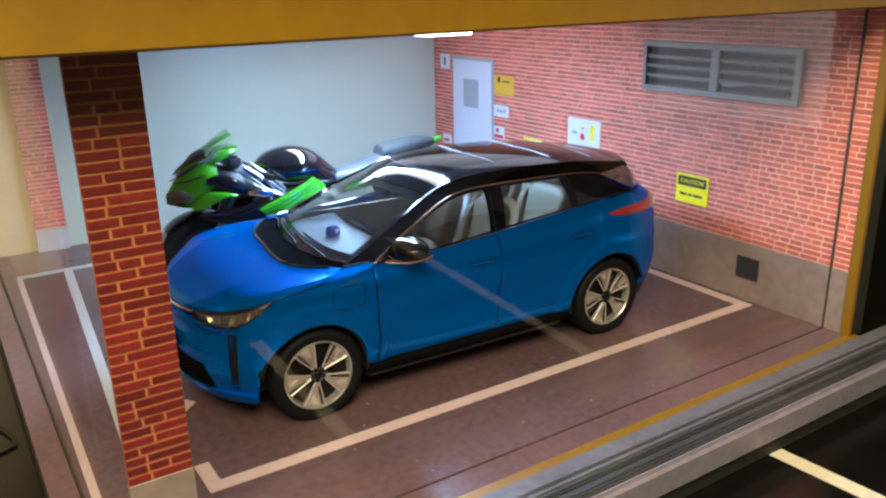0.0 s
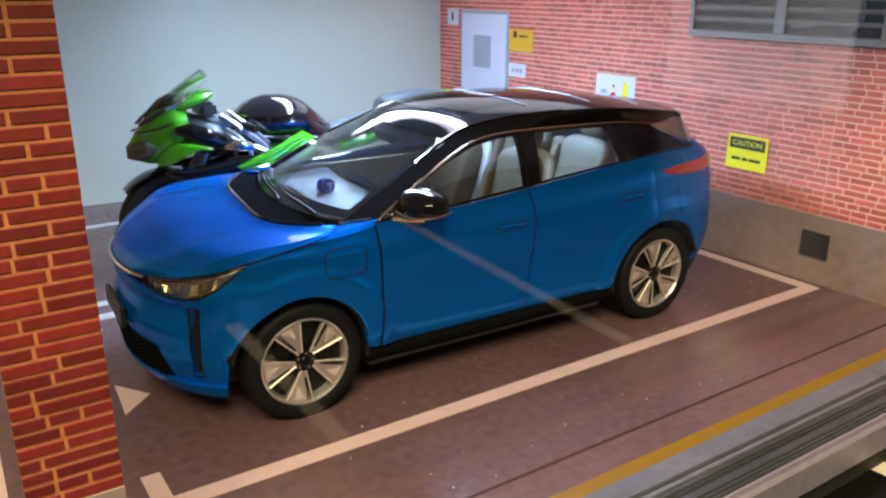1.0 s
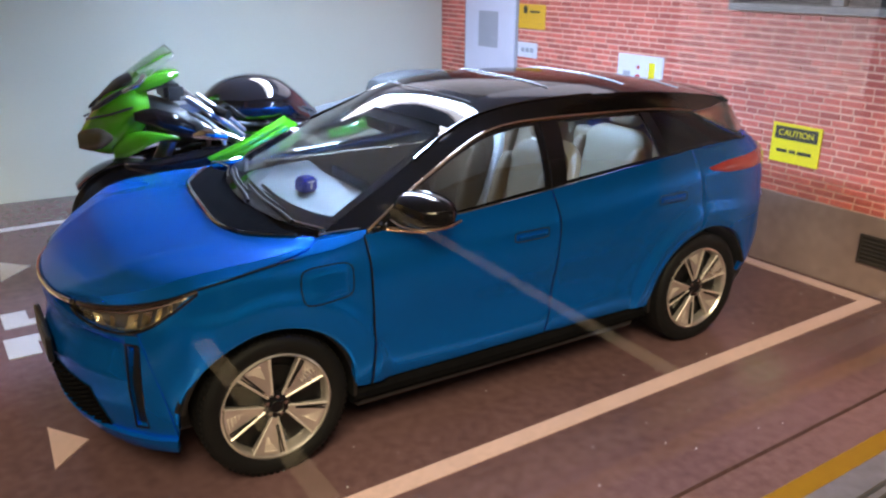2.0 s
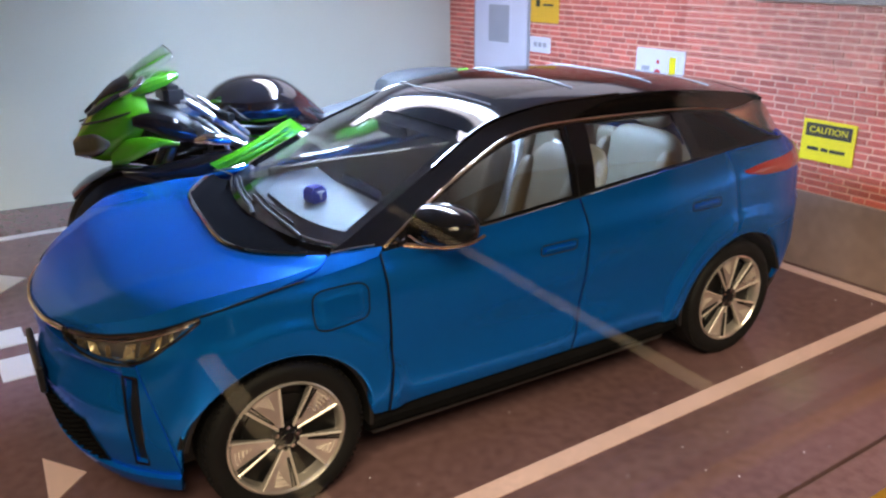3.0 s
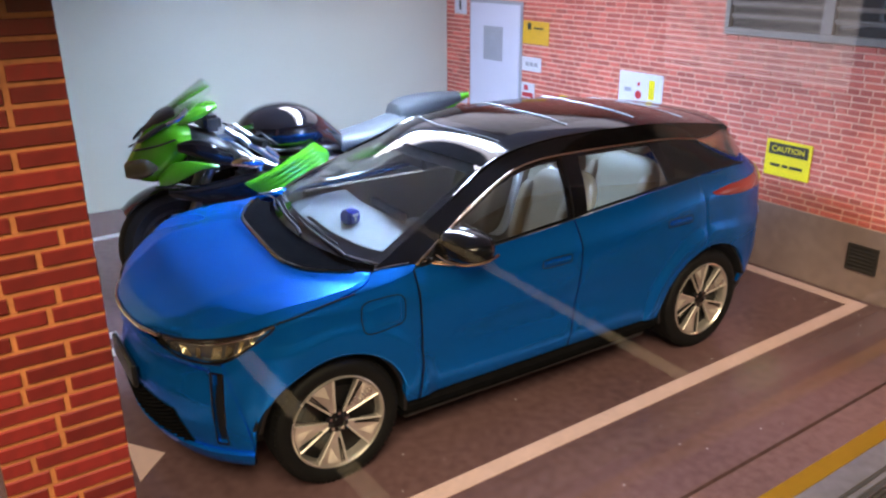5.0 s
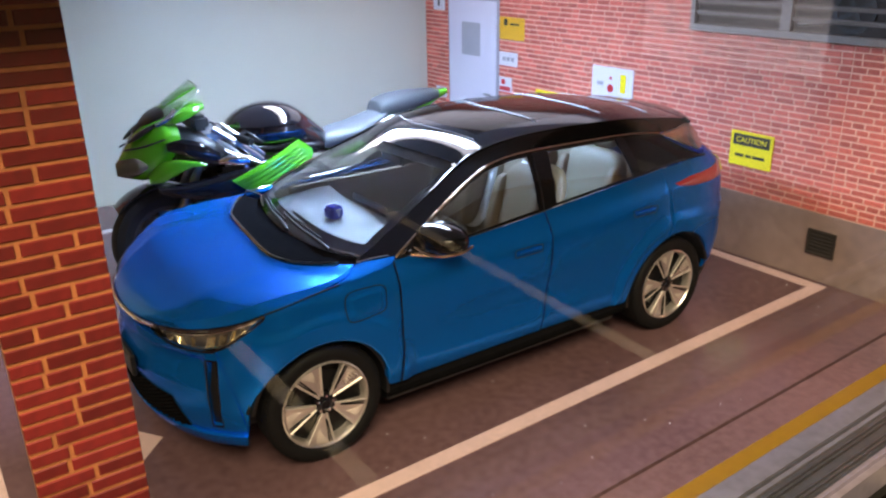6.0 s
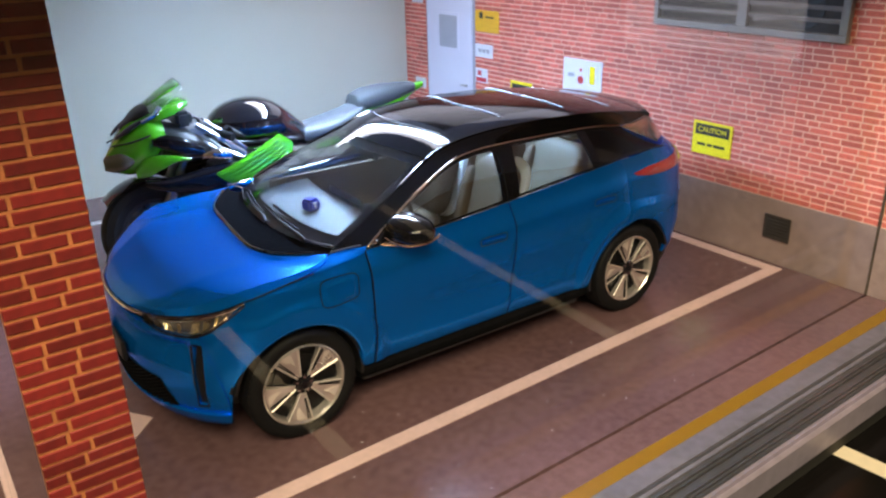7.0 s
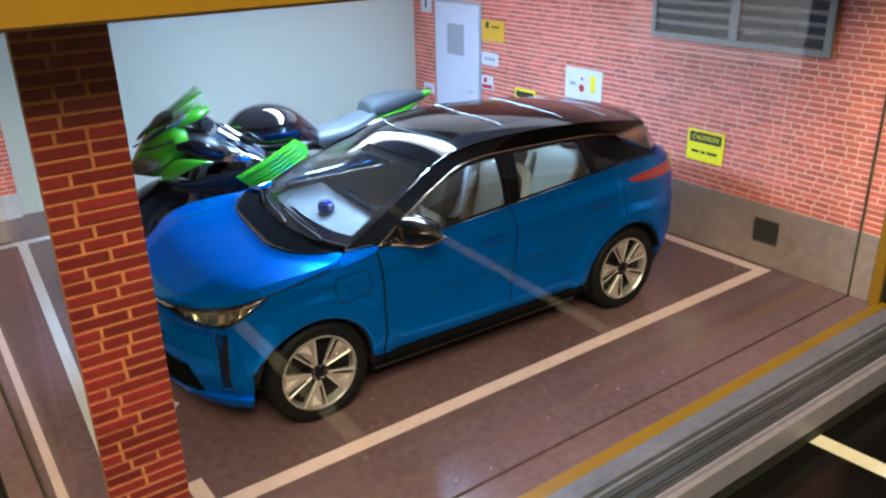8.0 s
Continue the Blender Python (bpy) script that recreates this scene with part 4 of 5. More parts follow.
# sills, arch liners, cladding
for y in (0.075, 2 * CY - 0.075):
    part("sill", tube([(0.40, y, 0.296), (1.4, y, 0.290), (2.40, y, 0.300)], 0.060, 10, 12), M["cowl_black"], car, "black plastic sill")
for cx, r in (FA, RA):
    for sg in (1, -1):
        bm = bmesh.new()
        for rr0, rr1, y0, y1 in ((r - 0.004, r + 0.02, 0.03, 0.50), (r - 0.015, r + 0.004, -0.012 if cx > 1 else 0.0, 0.06)):
            lo_a, hi_a = (15, 188) if cx > 1 else (-8, 168)
            pr = arc(cx, rr0, lo_a, hi_a, 24), arc(cx, rr1, lo_a, hi_a, 24)
            vs = []
            for line, y in ((pr[0], y0), (pr[0], y1), (pr[1], y1), (pr[1], y0)):
                vs.append([bm.verts.new((x, y if sg > 0 else 2 * CY - y, z)) for x, z in line])
            for a, b in zip(vs, vs[1:] + vs[:1]):
                for i in range(24):
                    bm.faces.new((a[i], a[i + 1], b[i + 1], b[i]))
        part("arch_liner", bm, M["plastic"], car, "black wheel arch liner")

# door furniture
def ring_on(x0, x1, z0, z1, r, push, round_=0.3, n=40):
    pts = []
    for k in range(n + 1):
        a = 2 * math.pi * k / n
        c, s_ = math.cos(a), math.sin(a)
        u = math.copysign(abs(c) ** round_, c)
        v = math.copysign(abs(s_) ** round_, s_)
        x, z = (x0 + x1) / 2 + (x1 - x0) / 2 * u, (z0 + z1) / 2 + (z1 - z0) / 2 * v
        p = skin(s_at(x, z), z)
        p.y -= push
        pts.append(p)
    bm = bmesh.new()
    for a, b in zip(pts, pts[1:]):
        add_tube(bm, [a, b], r, 5)
    return bm


for doors, (x0, x1, z) in ((front_doors, (1.315, 1.540, 0.985)), (rear_doors, (2.362, 2.585, 1.035))):
    for sg, d in zip((1, -1), doors):
        bm = ring_on(x0, x1, z - 0.026, z + 0.026, 0.0042, -0.001)
        hb = bmesh.new()
        for k in range(10):
            xa, xb = x0 + 0.02 + (x1 - x0 - 0.04) * k / 10, x0 + 0.02 + (x1 - x0 - 0.04) * (k + 1) / 10
            add_tube(hb, [skin(xa, z), skin(xb, z)], 0.016, 8, None, 0.5)
        if sg < 0:
            for q in (bm, hb):
                for v in q.verts:
                    v.co.y = 2 * CY - v.co.y
        handle = part("door_handle", hb, M["blue"], d, "flush door handle")
        part("handle_gap", bm, M["plastic"], d)
port = part("charge_flap", sheet(on_skin([(0.165, 0.884), (0.368, 0.878)], [(0.142, 1.006), (0.360, 1.026)], [(0.165, 0.884), (0.142, 1.006)], [(0.368, 0.878), (0.360, 1.026)], 12, 8), 0.012, 0.008, 0.007), M["blue"], car)
part("flap_gap", ring_on(0.128, 0.388, 0.866, 1.036, 0.0038, 0.0, 0.42), M["rubber"], port)

# the door mirror
bm = bmesh.new()
bmesh.ops.create_uvsphere(bm, u_segments=28, v_segments=16, radius=1.0)
for v in bm.verts:
    x, y, z = v.co
    v.co = Vector((0.735 + 0.130 * x + 0.02 * (y + 1), -0.075 - 0.165 * y, 1.222 + 0.084 * math.copysign(abs(z) ** 0.8, z) + 0.010 * (1 - y)))
mirror = part("side_mirror", bm, M["gloss_black"], car, "gloss black door mirror with a chrome line")
part("mirror_trim", tube([(0.605, -0.02, 1.190), (0.612, -0.13, 1.182), (0.660, -0.215, 1.184), (0.76, -0.248, 1.190), (0.87, -0.21, 1.196)], 0.007, 6), M["bronze"], mirror)
part("mirror_base", tube([(0.76, -0.08, 1.128), (0.66, 0.0, 1.130), (0.56, 0.05, 1.142)], (0.03, 0.026), 10, None, 0.6), M["bronze"], mirror)
part("mirror_glass", turned([(0.001, 0.0), (0.085, 0.0), (0.085, 0.01), (0.001, 0.01)], 24, "x", (0.845, -0.075, 1.205)), M["chrome"], mirror)

# wheels
def wheel(x, y, spin, flip_):
    w = new("wheel")
    w.empty_display_size = 0.01
    w.parent = car
    w.matrix_local = pose(x * K, y * K, 0.364 * K, 0, 0, 180 if flip_ else 0) @ pose(0, 0, 0, 0, spin, 0)
    tyre = part("tyre", turned([(0.270, 0.012), (0.290, 0.000), (0.325, -0.004), (0.348, 0.008), (0.360, 0.028), (0.364, 0.055), (0.364, 0.19), (0.352, 0.232), (0.325, 0.245), (0.270, 0.235)], 64), M["rubber"], w, "black rubber tyre")
    bm = bmesh.new()
    for k in range(72):
        a = 2 * math.pi * k / 72
        for y0, y1 in ((0.016, 0.046), (0.06, 0.11), (0.125, 0.18)):
            add_box(bm, (-0.008, y0, 0.3595 if y0 > 0.03 else 0.352), (0.008, y1, 0.3665 if y0 > 0.03 else 0.362), 0, Matrix.Rotation(a + (0.02 if y0 > 0.1 else 0), 4, "Y"))
    part("tread", bm, M["rubber"], w, "", False)
    rim = part("rim", turned([(0.255, 0.012), (0.262, 0.002), (0.270, 0.006), (0.272, 0.03), (0.268, 0.2), (0.252, 0.2), (0.246, 0.03)], 64), M["alloy"], w, "champagne alloy rim with five wide blades")
    part("barrel", turned([(0.02, 0.085), (0.25, 0.075), (0.25, 0.095), (0.02, 0.095)], 48), M["alloy_dark"], w, "dark brake disc and barrel")
    part("brake_disc", turned([(0.08, 0.066), (0.19, 0.066), (0.19, 0.074), (0.08, 0.074)], 40), M["alloy_dark"], w)
    for k in range(5):
        c = math.radians(42 + 72 * k)
        def pt(r, da):
            return (r * math.cos(c + math.radians(da)), r * math.sin(c + math.radians(da)))
        ou = [pt(0.066, -12), pt(0.13, -16), pt(0.251, -21), pt(0.252, -10), pt(0.252, 0), pt(0.252, 9), pt(0.251, 17), pt(0.13, 14), pt(0.066, 10)]
        bm = bmesh.new()
        lo_, hi_ = [], []
        for i, (px, pz) in enumerate(ou):
            r = math.hypot(px, pz)
            lo_.append(bm.verts.new((px, 0.026 - 0.014 * (r / 0.25), pz)))
            hi_.append(bm.verts.new((px, 0.050, pz)))
        cm = bm.verts.new((0.17 * math.cos(c), 0.022, 0.17 * math.sin(c)))
        nO = len(ou)
        for i in range(nO):
            bm.faces.new((lo_[i], lo_[(i + 1) % nO], cm))
            bm.faces.new((lo_[i], hi_[i], hi_[(i + 1) % nO], lo_[(i + 1) % nO]))
        bm.faces.new(hi_)
        blade = part("blade", bm, M["alloy"], w, "", True, 20)
        bm = bmesh.new()
        for sgn in (-1, 1):
            a0, a1 = pt(0.060, 12 * sgn), pt(0.254, 21 * sgn if sgn < 0 else 17)
            add_tube(bm, [(a0[0], 0.026, a0[1]), (a1[0], 0.008, a1[1])], 0.0065, 6)
        part("spoke_edge", bm, M["alloy_edge"], w)
        bm = bmesh.new()
        for g0, g1 in ((6.5, 10.5), (9.5, 14.0)):
            a0, a1 = pt(0.10, g0), pt(0.248, g1)
            add_tube(bm, [(a0[0], 0.021, a0[1]), (a1[0], 0.0105, a1[1])], 0.0045, 5)
        part("groove", bm, M["alloy_dark"], w)
        bm = bmesh.new()
        for i in range(5):
            for j in range(i + 1):
                px, pz = pt(0.165 + 0.017 * i, -8 + 3.4 * j)
                bmesh.ops.create_cone(bm, segments=6, radius1=0.0038, radius2=0.0038, depth=0.010, cap_ends=True, matrix=Matrix.Translation((px, 0.0165 - 0.0012 * i, pz)) @ Matrix.Rotation(math.pi / 2, 4, "X"))
        part("dimple", bm, M["alloy_edge"], w, "", False)
        a = pt(0.048, 36)
        part("bolt", turned([(0.001, 0.018), (0.009, 0.018), (0.010, 0.030), (0.001, 0.030)], 10, "y", (a[0], 0, a[1])), M["chrome"], w)
    part("hub_cap", turned([(0.001, 0.010), (0.028, 0.010), (0.034, 0.016), (0.072, 0.026), (0.075, 0.05), (0.001, 0.05)], 32), M["gloss_black"], w, "black hub cap")
    return w


wheel(0.0, 0.0, -2, False)
wheel(2.845, 0.0, 8, False)
wheel(0.0, 2 * CY, 0, True)
wheel(2.845, 2 * CY, 0, True)

# cabin
def loft_hood(at):
    """A low rounded hood over the instruments."""
    bm = bmesh.new()
    bmesh.ops.create_uvsphere(bm, u_segments=20, v_segments=10, radius=1.0)
    for v in bm.verts:
        v.co = Vector((at[0] + 0.07 * v.co.x, at[1] + 0.19 * v.co.y, at[2] + 0.060 * max(v.co.z, -0.4)))
    return bm


part("cabin_floor", box((0.45, 0.16, 0.45), (3.2, 1.66, 0.52), 0.02), M["cabin_tan"], car, "tan cabin floor")
for sg in (1, -1):
    y = 0.10 if sg > 0 else 2 * CY - 0.10
    part("door_card", box((0.6, y - 0.02, 0.5), (2.55, y + 0.02, 1.13), 0.01), M["cabin_tan"], car, "tan inner door lining")
dg = coons([(0.40, CY - 0.60, 1.096), (0.33, CY - 0.2, 1.088), (0.30, CY, 1.088), (0.33, CY + 0.2, 1.088), (0.40, CY + 0.60, 1.096)], [(0.86, CY - 0.68, 1.135), (0.80, CY, 1.125), (0.86, CY + 0.68, 1.135)],
           [(0.40, CY - 0.60, 1.096), (0.46, CY - 0.68, 1.106), (0.60, CY - 0.70, 1.120), (0.86, CY - 0.68, 1.135)], [(0.40, CY + 0.60, 1.096), (0.46, CY + 0.68, 1.106), (0.60, CY + 0.70, 1.120), (0.86, CY + 0.68, 1.135)], 24, 10)
dash = part("dashboard", sheet(dg, 0.06, 0.01, 0.0, (0.6, CY, 0.5)), M["cabin_grey"], car, "pale grey dashboard")
part("dash_face", box((0.80, CY - 0.68, 0.70), (0.90, CY + 0.68, 1.09), 0.03, None, 2), M["cabin_tan"], dash)
part("dash_base", box((0.37, CY - 0.72, 0.95), (0.86, CY + 0.72, 1.062), 0.02, None, 2), M["cabin_dark"], dash, "dark padding round the dashboard's top")
part("binnacle", loft_hood((0.85, CY - 0.40, 1.135)), M["cabin_dark"], dash, "dark instrument hood")
part("dash_vent", tube([(0.44, CY - 0.50, 1.098), (0.40, CY - 0.1, 1.100), (0.42, CY + 0.3, 1.100)], 0.018, 6), M["plastic"], dash)
part("screen", box((0.835, CY - 0.20, 1.11), (0.855, CY + 0.26, 1.185), 0.008), M["gloss_black"], dash, "wide black display")
sw = part("steering_wheel", bmesh.new(), M["cabin_tan"], car, "tan and ivory steering wheel")
bm = bmesh.new()
tilt = pose(1.02, CY - 0.37, 1.03, 0, -68, 0)
ringp = [tilt @ Vector((0.18 * math.cos(a), 0.18 * math.sin(a), 0)) for a in [2 * math.pi * k / 28 for k in range(29)]]
for a, b in zip(ringp, ringp[1:]):
    add_tube(bm, [a, b], 0.017, 7)
for a in (20, 160, 270):
    add_tube(bm, [tilt @ Vector((0, 0, 0)), tilt @ Vector((0.18 * math.cos(radians(a)), 0.18 * math.sin(radians(a)), 0))], 0.016, 6)
for v in bm.verts:
    v.co *= K
bm.to_mesh(sw.data)
bm.free()
part("wheel_boss", box((-0.06, -0.07, -0.02), (0.06, 0.07, 0.03), 0.02, tilt, 2), M["cabin_light"], sw)


def pad(c, half, m=None, power=0.55):
    """A soft rounded cushion: centre, half sizes, and a turn."""
    bm = bmesh.new()
    bmesh.ops.create_uvsphere(bm, u_segments=24, v_segments=14, radius=1.0)
    for v in bm.verts:
        p = Vector([c[i] + half[i] * math.copysign(abs(v.co[i]) ** power, v.co[i]) for i in range(3)])
        v.co = m @ p if m else p
    return bm


def seat(x, y, wide, mat, low=0.0, shell=False):
    s = new("seat")
    s.empty_display_size = 0.01
    s.parent = car
    s.matrix_local = pose(x * K, y * K, (0.52 - low) * K)
    part("cushion", pad((0.02, 0, 0.16), (0.28, wide / 2, 0.11)), M[mat], s)
    lean = pose(0.27, 0, 0.22, 0, 17, 0)
    part("backrest", pad((0, 0, 0.30), (0.085, wide / 2 - 0.02, 0.31), lean), M[mat], s)
    part("headrest", pad((0, 0, 0.71), (0.065, 0.14, 0.10), lean, 0.7), M[mat], s)
    part("headrest_post", tube([lean @ Vector((0, 0, 0.56)), lean @ Vector((0, 0, 0.66))], 0.02), M[mat], s)
    if shell:
        part("seat_shell", pad((0.085, 0, 0.32), (0.035, wide / 2 + 0.01, 0.33), lean, 0.5), M["fabric"], s, "pale lilac seat back shell")
    for sg in (-1, 1):
        part("bolster", pad((-0.06, sg * (wide / 2 - 0.05), 0.26), (0.07, 0.055, 0.24), lean, 0.7), M["cabin_tan"], s)


seat(1.50, CY - 0.38, 0.52, "cabin_tan", 0.0, True)
seat(1.50, CY + 0.38, 0.52, "cabin_tan", 0.0, True)
seat(2.16, CY - 0.36, 0.62, "cabin_light", -0.03)
seat(2.16, CY + 0.36, 0.62, "cabin_light", -0.03)
part("middle_headrest", pad((2.62, CY, 1.215), (0.05, 0.10, 0.085), None, 0.7), M["cabin_light"], car, "ivory middle headrest")
part("rear_shelf", box((2.62, 0.14, 0.80), (3.25, 1.68, 1.12), 0.03, None, 2), M["cabin_tan"], car, "tan luggage cover behind the seats")
vm = part("rear_view_mirror", box((-0.02, -0.14, -0.045), (0.02, 0.14, 0.045), 0.018, pose(1.03, CY, 1.455, 0, -14, 0), 2), M["plastic"], car, "black inner mirror")
part("mirror_stalk", tube([(1.03, CY, 1.47), (1.05, CY, 1.54)], 0.012, 6), M["plastic"], vm)
for y in (CY - 0.32, CY + 0.32):
    part("sun_visor", box((-0.10, -0.19, -0.008), (0.10, 0.19, 0.008), 0.006, pose(1.22, y, 1.515, 0, -14, 0), 1), M["cabin_dark"], car, "dark folded sun visor")

# the small cube on the dashboard
cube = thing("dashboard_ornament", (0.60, CY - 0.0, 1.113), 12, "small glossy blue cube with a pale mark on the dashboard", "ornament")
part("cube", box((-0.050, -0.050, 0), (0.050, 0.050, 0.085), 0.016, None, 2), M["cube_blue"], cube)
part("mark", add_tube(tube([(-0.024, -0.050, 0.063), (0.024, -0.050, 0.063)], 0.006, 5), [(0.0, -0.050, 0.063), (0.0, -0.050, 0.022)], 0.006, 5), M["sign_white"], cube)
# ---- the motorcycle ----
M.update({
    "green": material("lime_green_lacquer", (0.060, 0.33, 0.004), 0.22, vary=0.08, size=20, bump=0.0, coat=1.0),
    "olive_lens": material("smoked_lamp_lens", (0.11, 0.105, 0.06), 0.12, vary=0.2, coat=1.0, bump=0.0),
    "seat_grey": material("grey_vinyl", (0.06, 0.064, 0.07), 0.5, vary=0.12, size=60, bump=0.1),
    "steel": material("grey_steel", (0.42, 0.42, 0.43), 0.3, metal=0.9, vary=0.15, bump=0.05),
    "engine": material("dark_engine_metal", (0.05, 0.05, 0.052), 0.45, metal=0.6, vary=0.25, bump=0.1),
    "screen_clear": glass("clear_screen", (0.93, 0.96, 0.93)),
    "tank_black": material("deep_black_lacquer", (0.004, 0.004, 0.006), 0.08, vary=0.3, size=20, bump=0.0, coat=1.0, spec=0.8),
    "pillion": material("dark_grey_vinyl", (0.032, 0.034, 0.037), 0.7, vary=0.12, size=60, bump=0.1),
})


def loft(sections, n=24, power=2.4):
    """A closed body through rounded sections (x, y, z, half width, half height) along x."""
    bm = bmesh.new()
    rings = []
    xs = smooth_line([(s[0], s[1], s[2]) for s in sections], (len(sections) - 1) * 4)
    ws = smooth_line([(i, s[3], s[4]) for i, s in enumerate(sections)], 200)
    for i, c in enumerate(xs):
        k = i / (len(xs) - 1) * (len(sections) - 1)
        w = min(ws, key=lambda p: abs(p.x - k))
        ring = []
        for j in range(n):
            a = 2 * math.pi * j / n
            ca, sa_ = math.cos(a), math.sin(a)
            ring.append(bm.verts.new((c.x, c.y + w.y * math.copysign(abs(ca) ** (2 / power), ca), c.z + w.z * math.copysign(abs(sa_) ** (2 / power), sa_))))
        rings.append(ring)
    for a, b in zip(rings, rings[1:]):
        for j in range(n):
            bm.faces.new((a[j], a[(j + 1) % n], b[(j + 1) % n], b[j]))
    bm.faces.new(rings[0])
    bm.faces.new(rings[-1][::-1])
    return bm


bike = thing("motorcycle", (0.10, 3.02, 0), -5.5, "lime green and black model sport motorcycle leaning on its stand", "motorcycle", roll=-3)


def bike_wheel(x, r, wide, yaw):
    w = new("wheel")
    w.empty_display_size = 0.01
    w.parent = bike
    w.matrix_local = pose(x * K, 0, r * K, 0, 0, yaw)
    part("tyre", turned([(r * 0.66, -wide * 0.40), (r * 0.82, -wide * 0.5), (r * 0.95, -wide * 0.36), (r, -wide * 0.1), (r, wide * 0.1), (r * 0.95, wide * 0.36), (r * 0.82, wide * 0.5), (r * 0.66, wide * 0.40)], 48), M["rubber"], w)
    rim = part("rim", turned([(r * 0.58, -wide * 0.34), (r * 0.68, -wide * 0.38), (r * 0.68, wide * 0.38), (r * 0.58, wide * 0.34)], 40), M["engine"], w)
    for k in range(5):
        a = radians(20 + 72 * k)
        part("spoke", tube([(0.04 * math.cos(a), 0, 0.04 * math.sin(a)), (r * 0.6 * math.cos(a + 0.12), 0, r * 0.6 * math.sin(a + 0.12))], (0.05, 0.03), 8, None, 0.7), M["engine"], w)
    for y in (-wide * 0.55, wide * 0.55):
        part("brake_disc", turned([(r * 0.26, y - 0.008), (r * 0.50, y - 0.008), (r * 0.50, y + 0.008), (r * 0.26, y + 0.008)], 36), M["steel"], w)
    part("hub", turned([(0.001, -wide * 0.7), (0.06, -wide * 0.7), (0.06, wide * 0.7), (0.001, wide * 0.7)], 20), M["steel"], w)
    return w


bike_wheel(0.0, 0.455, 0.18, 6)
bike_wheel(2.20, 0.47, 0.29, 0)
fg = []
for j in range(13):
    a = radians(20 + 118 * j / 12)
    rr = 0.50
    fg.append([Vector((-rr * math.cos(math.pi - a) * -1 * -1, y, 0.455 + rr * math.sin(a) - 0.9 * y * y)) for y in (-0.13, -0.10, -0.05, 0, 0.05, 0.10, 0.13)])
part("front_fender", add_sheet(bmesh.new(), fg, 0.015, (0, 0, 0.4), 0.0), M["gloss_black"], bike, "glossy black front fender")
for y in (-0.13, 0.13):
    fork = part("fork", tube([(0.0, y, 0.455), (0.22, y, 0.86)], 0.045, 12), M["steel"], bike, "grey front fork leg")
    part("fork_tube", tube([(0.22, y, 0.86), (0.46, y, 1.30)], 0.032, 12), M["steel"], fork)
    part("caliper", box((0.09, y - 0.06, 0.42), (0.22, y + 0.05, 0.62), 0.02, None, 2), M["steel"], fork)

fairing = part("nose_fairing", loft([(-0.30, 0, 1.10, 0.03, 0.05), (-0.255, 0, 1.13, 0.11, 0.14), (-0.16, 0, 1.18, 0.18, 0.215), (-0.04, 0, 1.24, 0.235, 0.245), (0.08, 0, 1.30, 0.265, 0.225), (0.18, 0, 1.33, 0.25, 0.15)], 28, 2.2), M["green"], bike, "green nose fairing")
part("headlight", loft([(-0.312, 0, 1.10, 0.03, 0.05), (-0.285, 0, 1.11, 0.10, 0.095), (-0.20, 0, 1.13, 0.175, 0.10), (-0.09, 0, 1.14, 0.19, 0.06)], 24, 2.4), M["olive_lens"], fairing, "smoked headlight glass")
part("brow", loft([(-0.14, 0, 1.39, 0.03, 0.015), (-0.09, 0, 1.43, 0.09, 0.028), (0.0, 0, 1.49, 0.16, 0.04), (0.09, 0, 1.53, 0.19, 0.04)], 16), M["plastic"], fairing, "black brow under the screen")
for sg in (-1, 1):
    part("fairing_seam", tube([(-0.24, sg * 0.10, 1.27), (-0.10, sg * 0.215, 1.30), (0.06, sg * 0.268, 1.345)], 0.008, 6), M["plastic"], fairing, "dark seam across the nose")
    part("nose_duct", loft([(-0.20, sg * 0.10, 1.33, 0.02, 0.012), (-0.12, sg * 0.15, 1.38, 0.035, 0.022), (-0.02, sg * 0.18, 1.44, 0.03, 0.02), (0.05, sg * 0.20, 1.47, 0.012, 0.01)], 12), M["plastic"], fairing, "black air duct")
part("inner_fairing", loft([(0.14, 0, 1.24, 0.22, 0.18), (0.26, 0, 1.22, 0.29, 0.17), (0.42, 0, 1.18, 0.30, 0.14), (0.58, 0, 1.13, 0.22, 0.08)], 22, 2.4), M["plastic"], bike, "black inner fairing")
for sg in (-1, 1):
    part("side_vent", loft([(0.06, sg * 0.27, 1.28, 0.02, 0.03), (0.16, sg * 0.31, 1.27, 0.03, 0.075), (0.30, sg * 0.335, 1.22, 0.035, 0.080), (0.46, sg * 0.33, 1.15, 0.02, 0.045)], 16), M["gloss_black"], fairing, "black side intake")
    part("fin", loft([(-0.10, sg * 0.16, 1.02, 0.06, 0.04), (0.02, sg * 0.24, 1.08, 0.06, 0.08), (0.12, sg * 0.31, 1.12, 0.035, 0.065), (0.24, sg * 0.345, 1.13, 0.022, 0.032), (0.34, sg * 0.35, 1.11, 0.01, 0.012)], 14), M["green"], fairing)
    part("belly", loft([(-0.04, sg * 0.20, 0.93, 0.04, 0.03), (0.12, sg * 0.25, 0.90, 0.05, 0.07), (0.40, sg * 0.30, 0.90, 0.05, 0.10), (0.70, sg * 0.32, 0.93, 0.04, 0.10), (0.90, sg * 0.31, 0.95, 0.02, 0.06)], 16), M["gloss_black"], fairing, "glossy black lower fairing edge")
scg = coons([(0.10, -0.21, 1.47), (-0.04, 0, 1.50), (0.10, 0.21, 1.47)], [(0.40, -0.15, 1.69), (0.36, 0, 1.765), (0.40, 0.15, 1.69)], [(0.10, -0.21, 1.47), (0.27, -0.195, 1.60), (0.40, -0.15, 1.69)], [(0.10, 0.21, 1.47), (0.27, 0.195, 1.60), (0.40, 0.15, 1.69)], 16, 10)
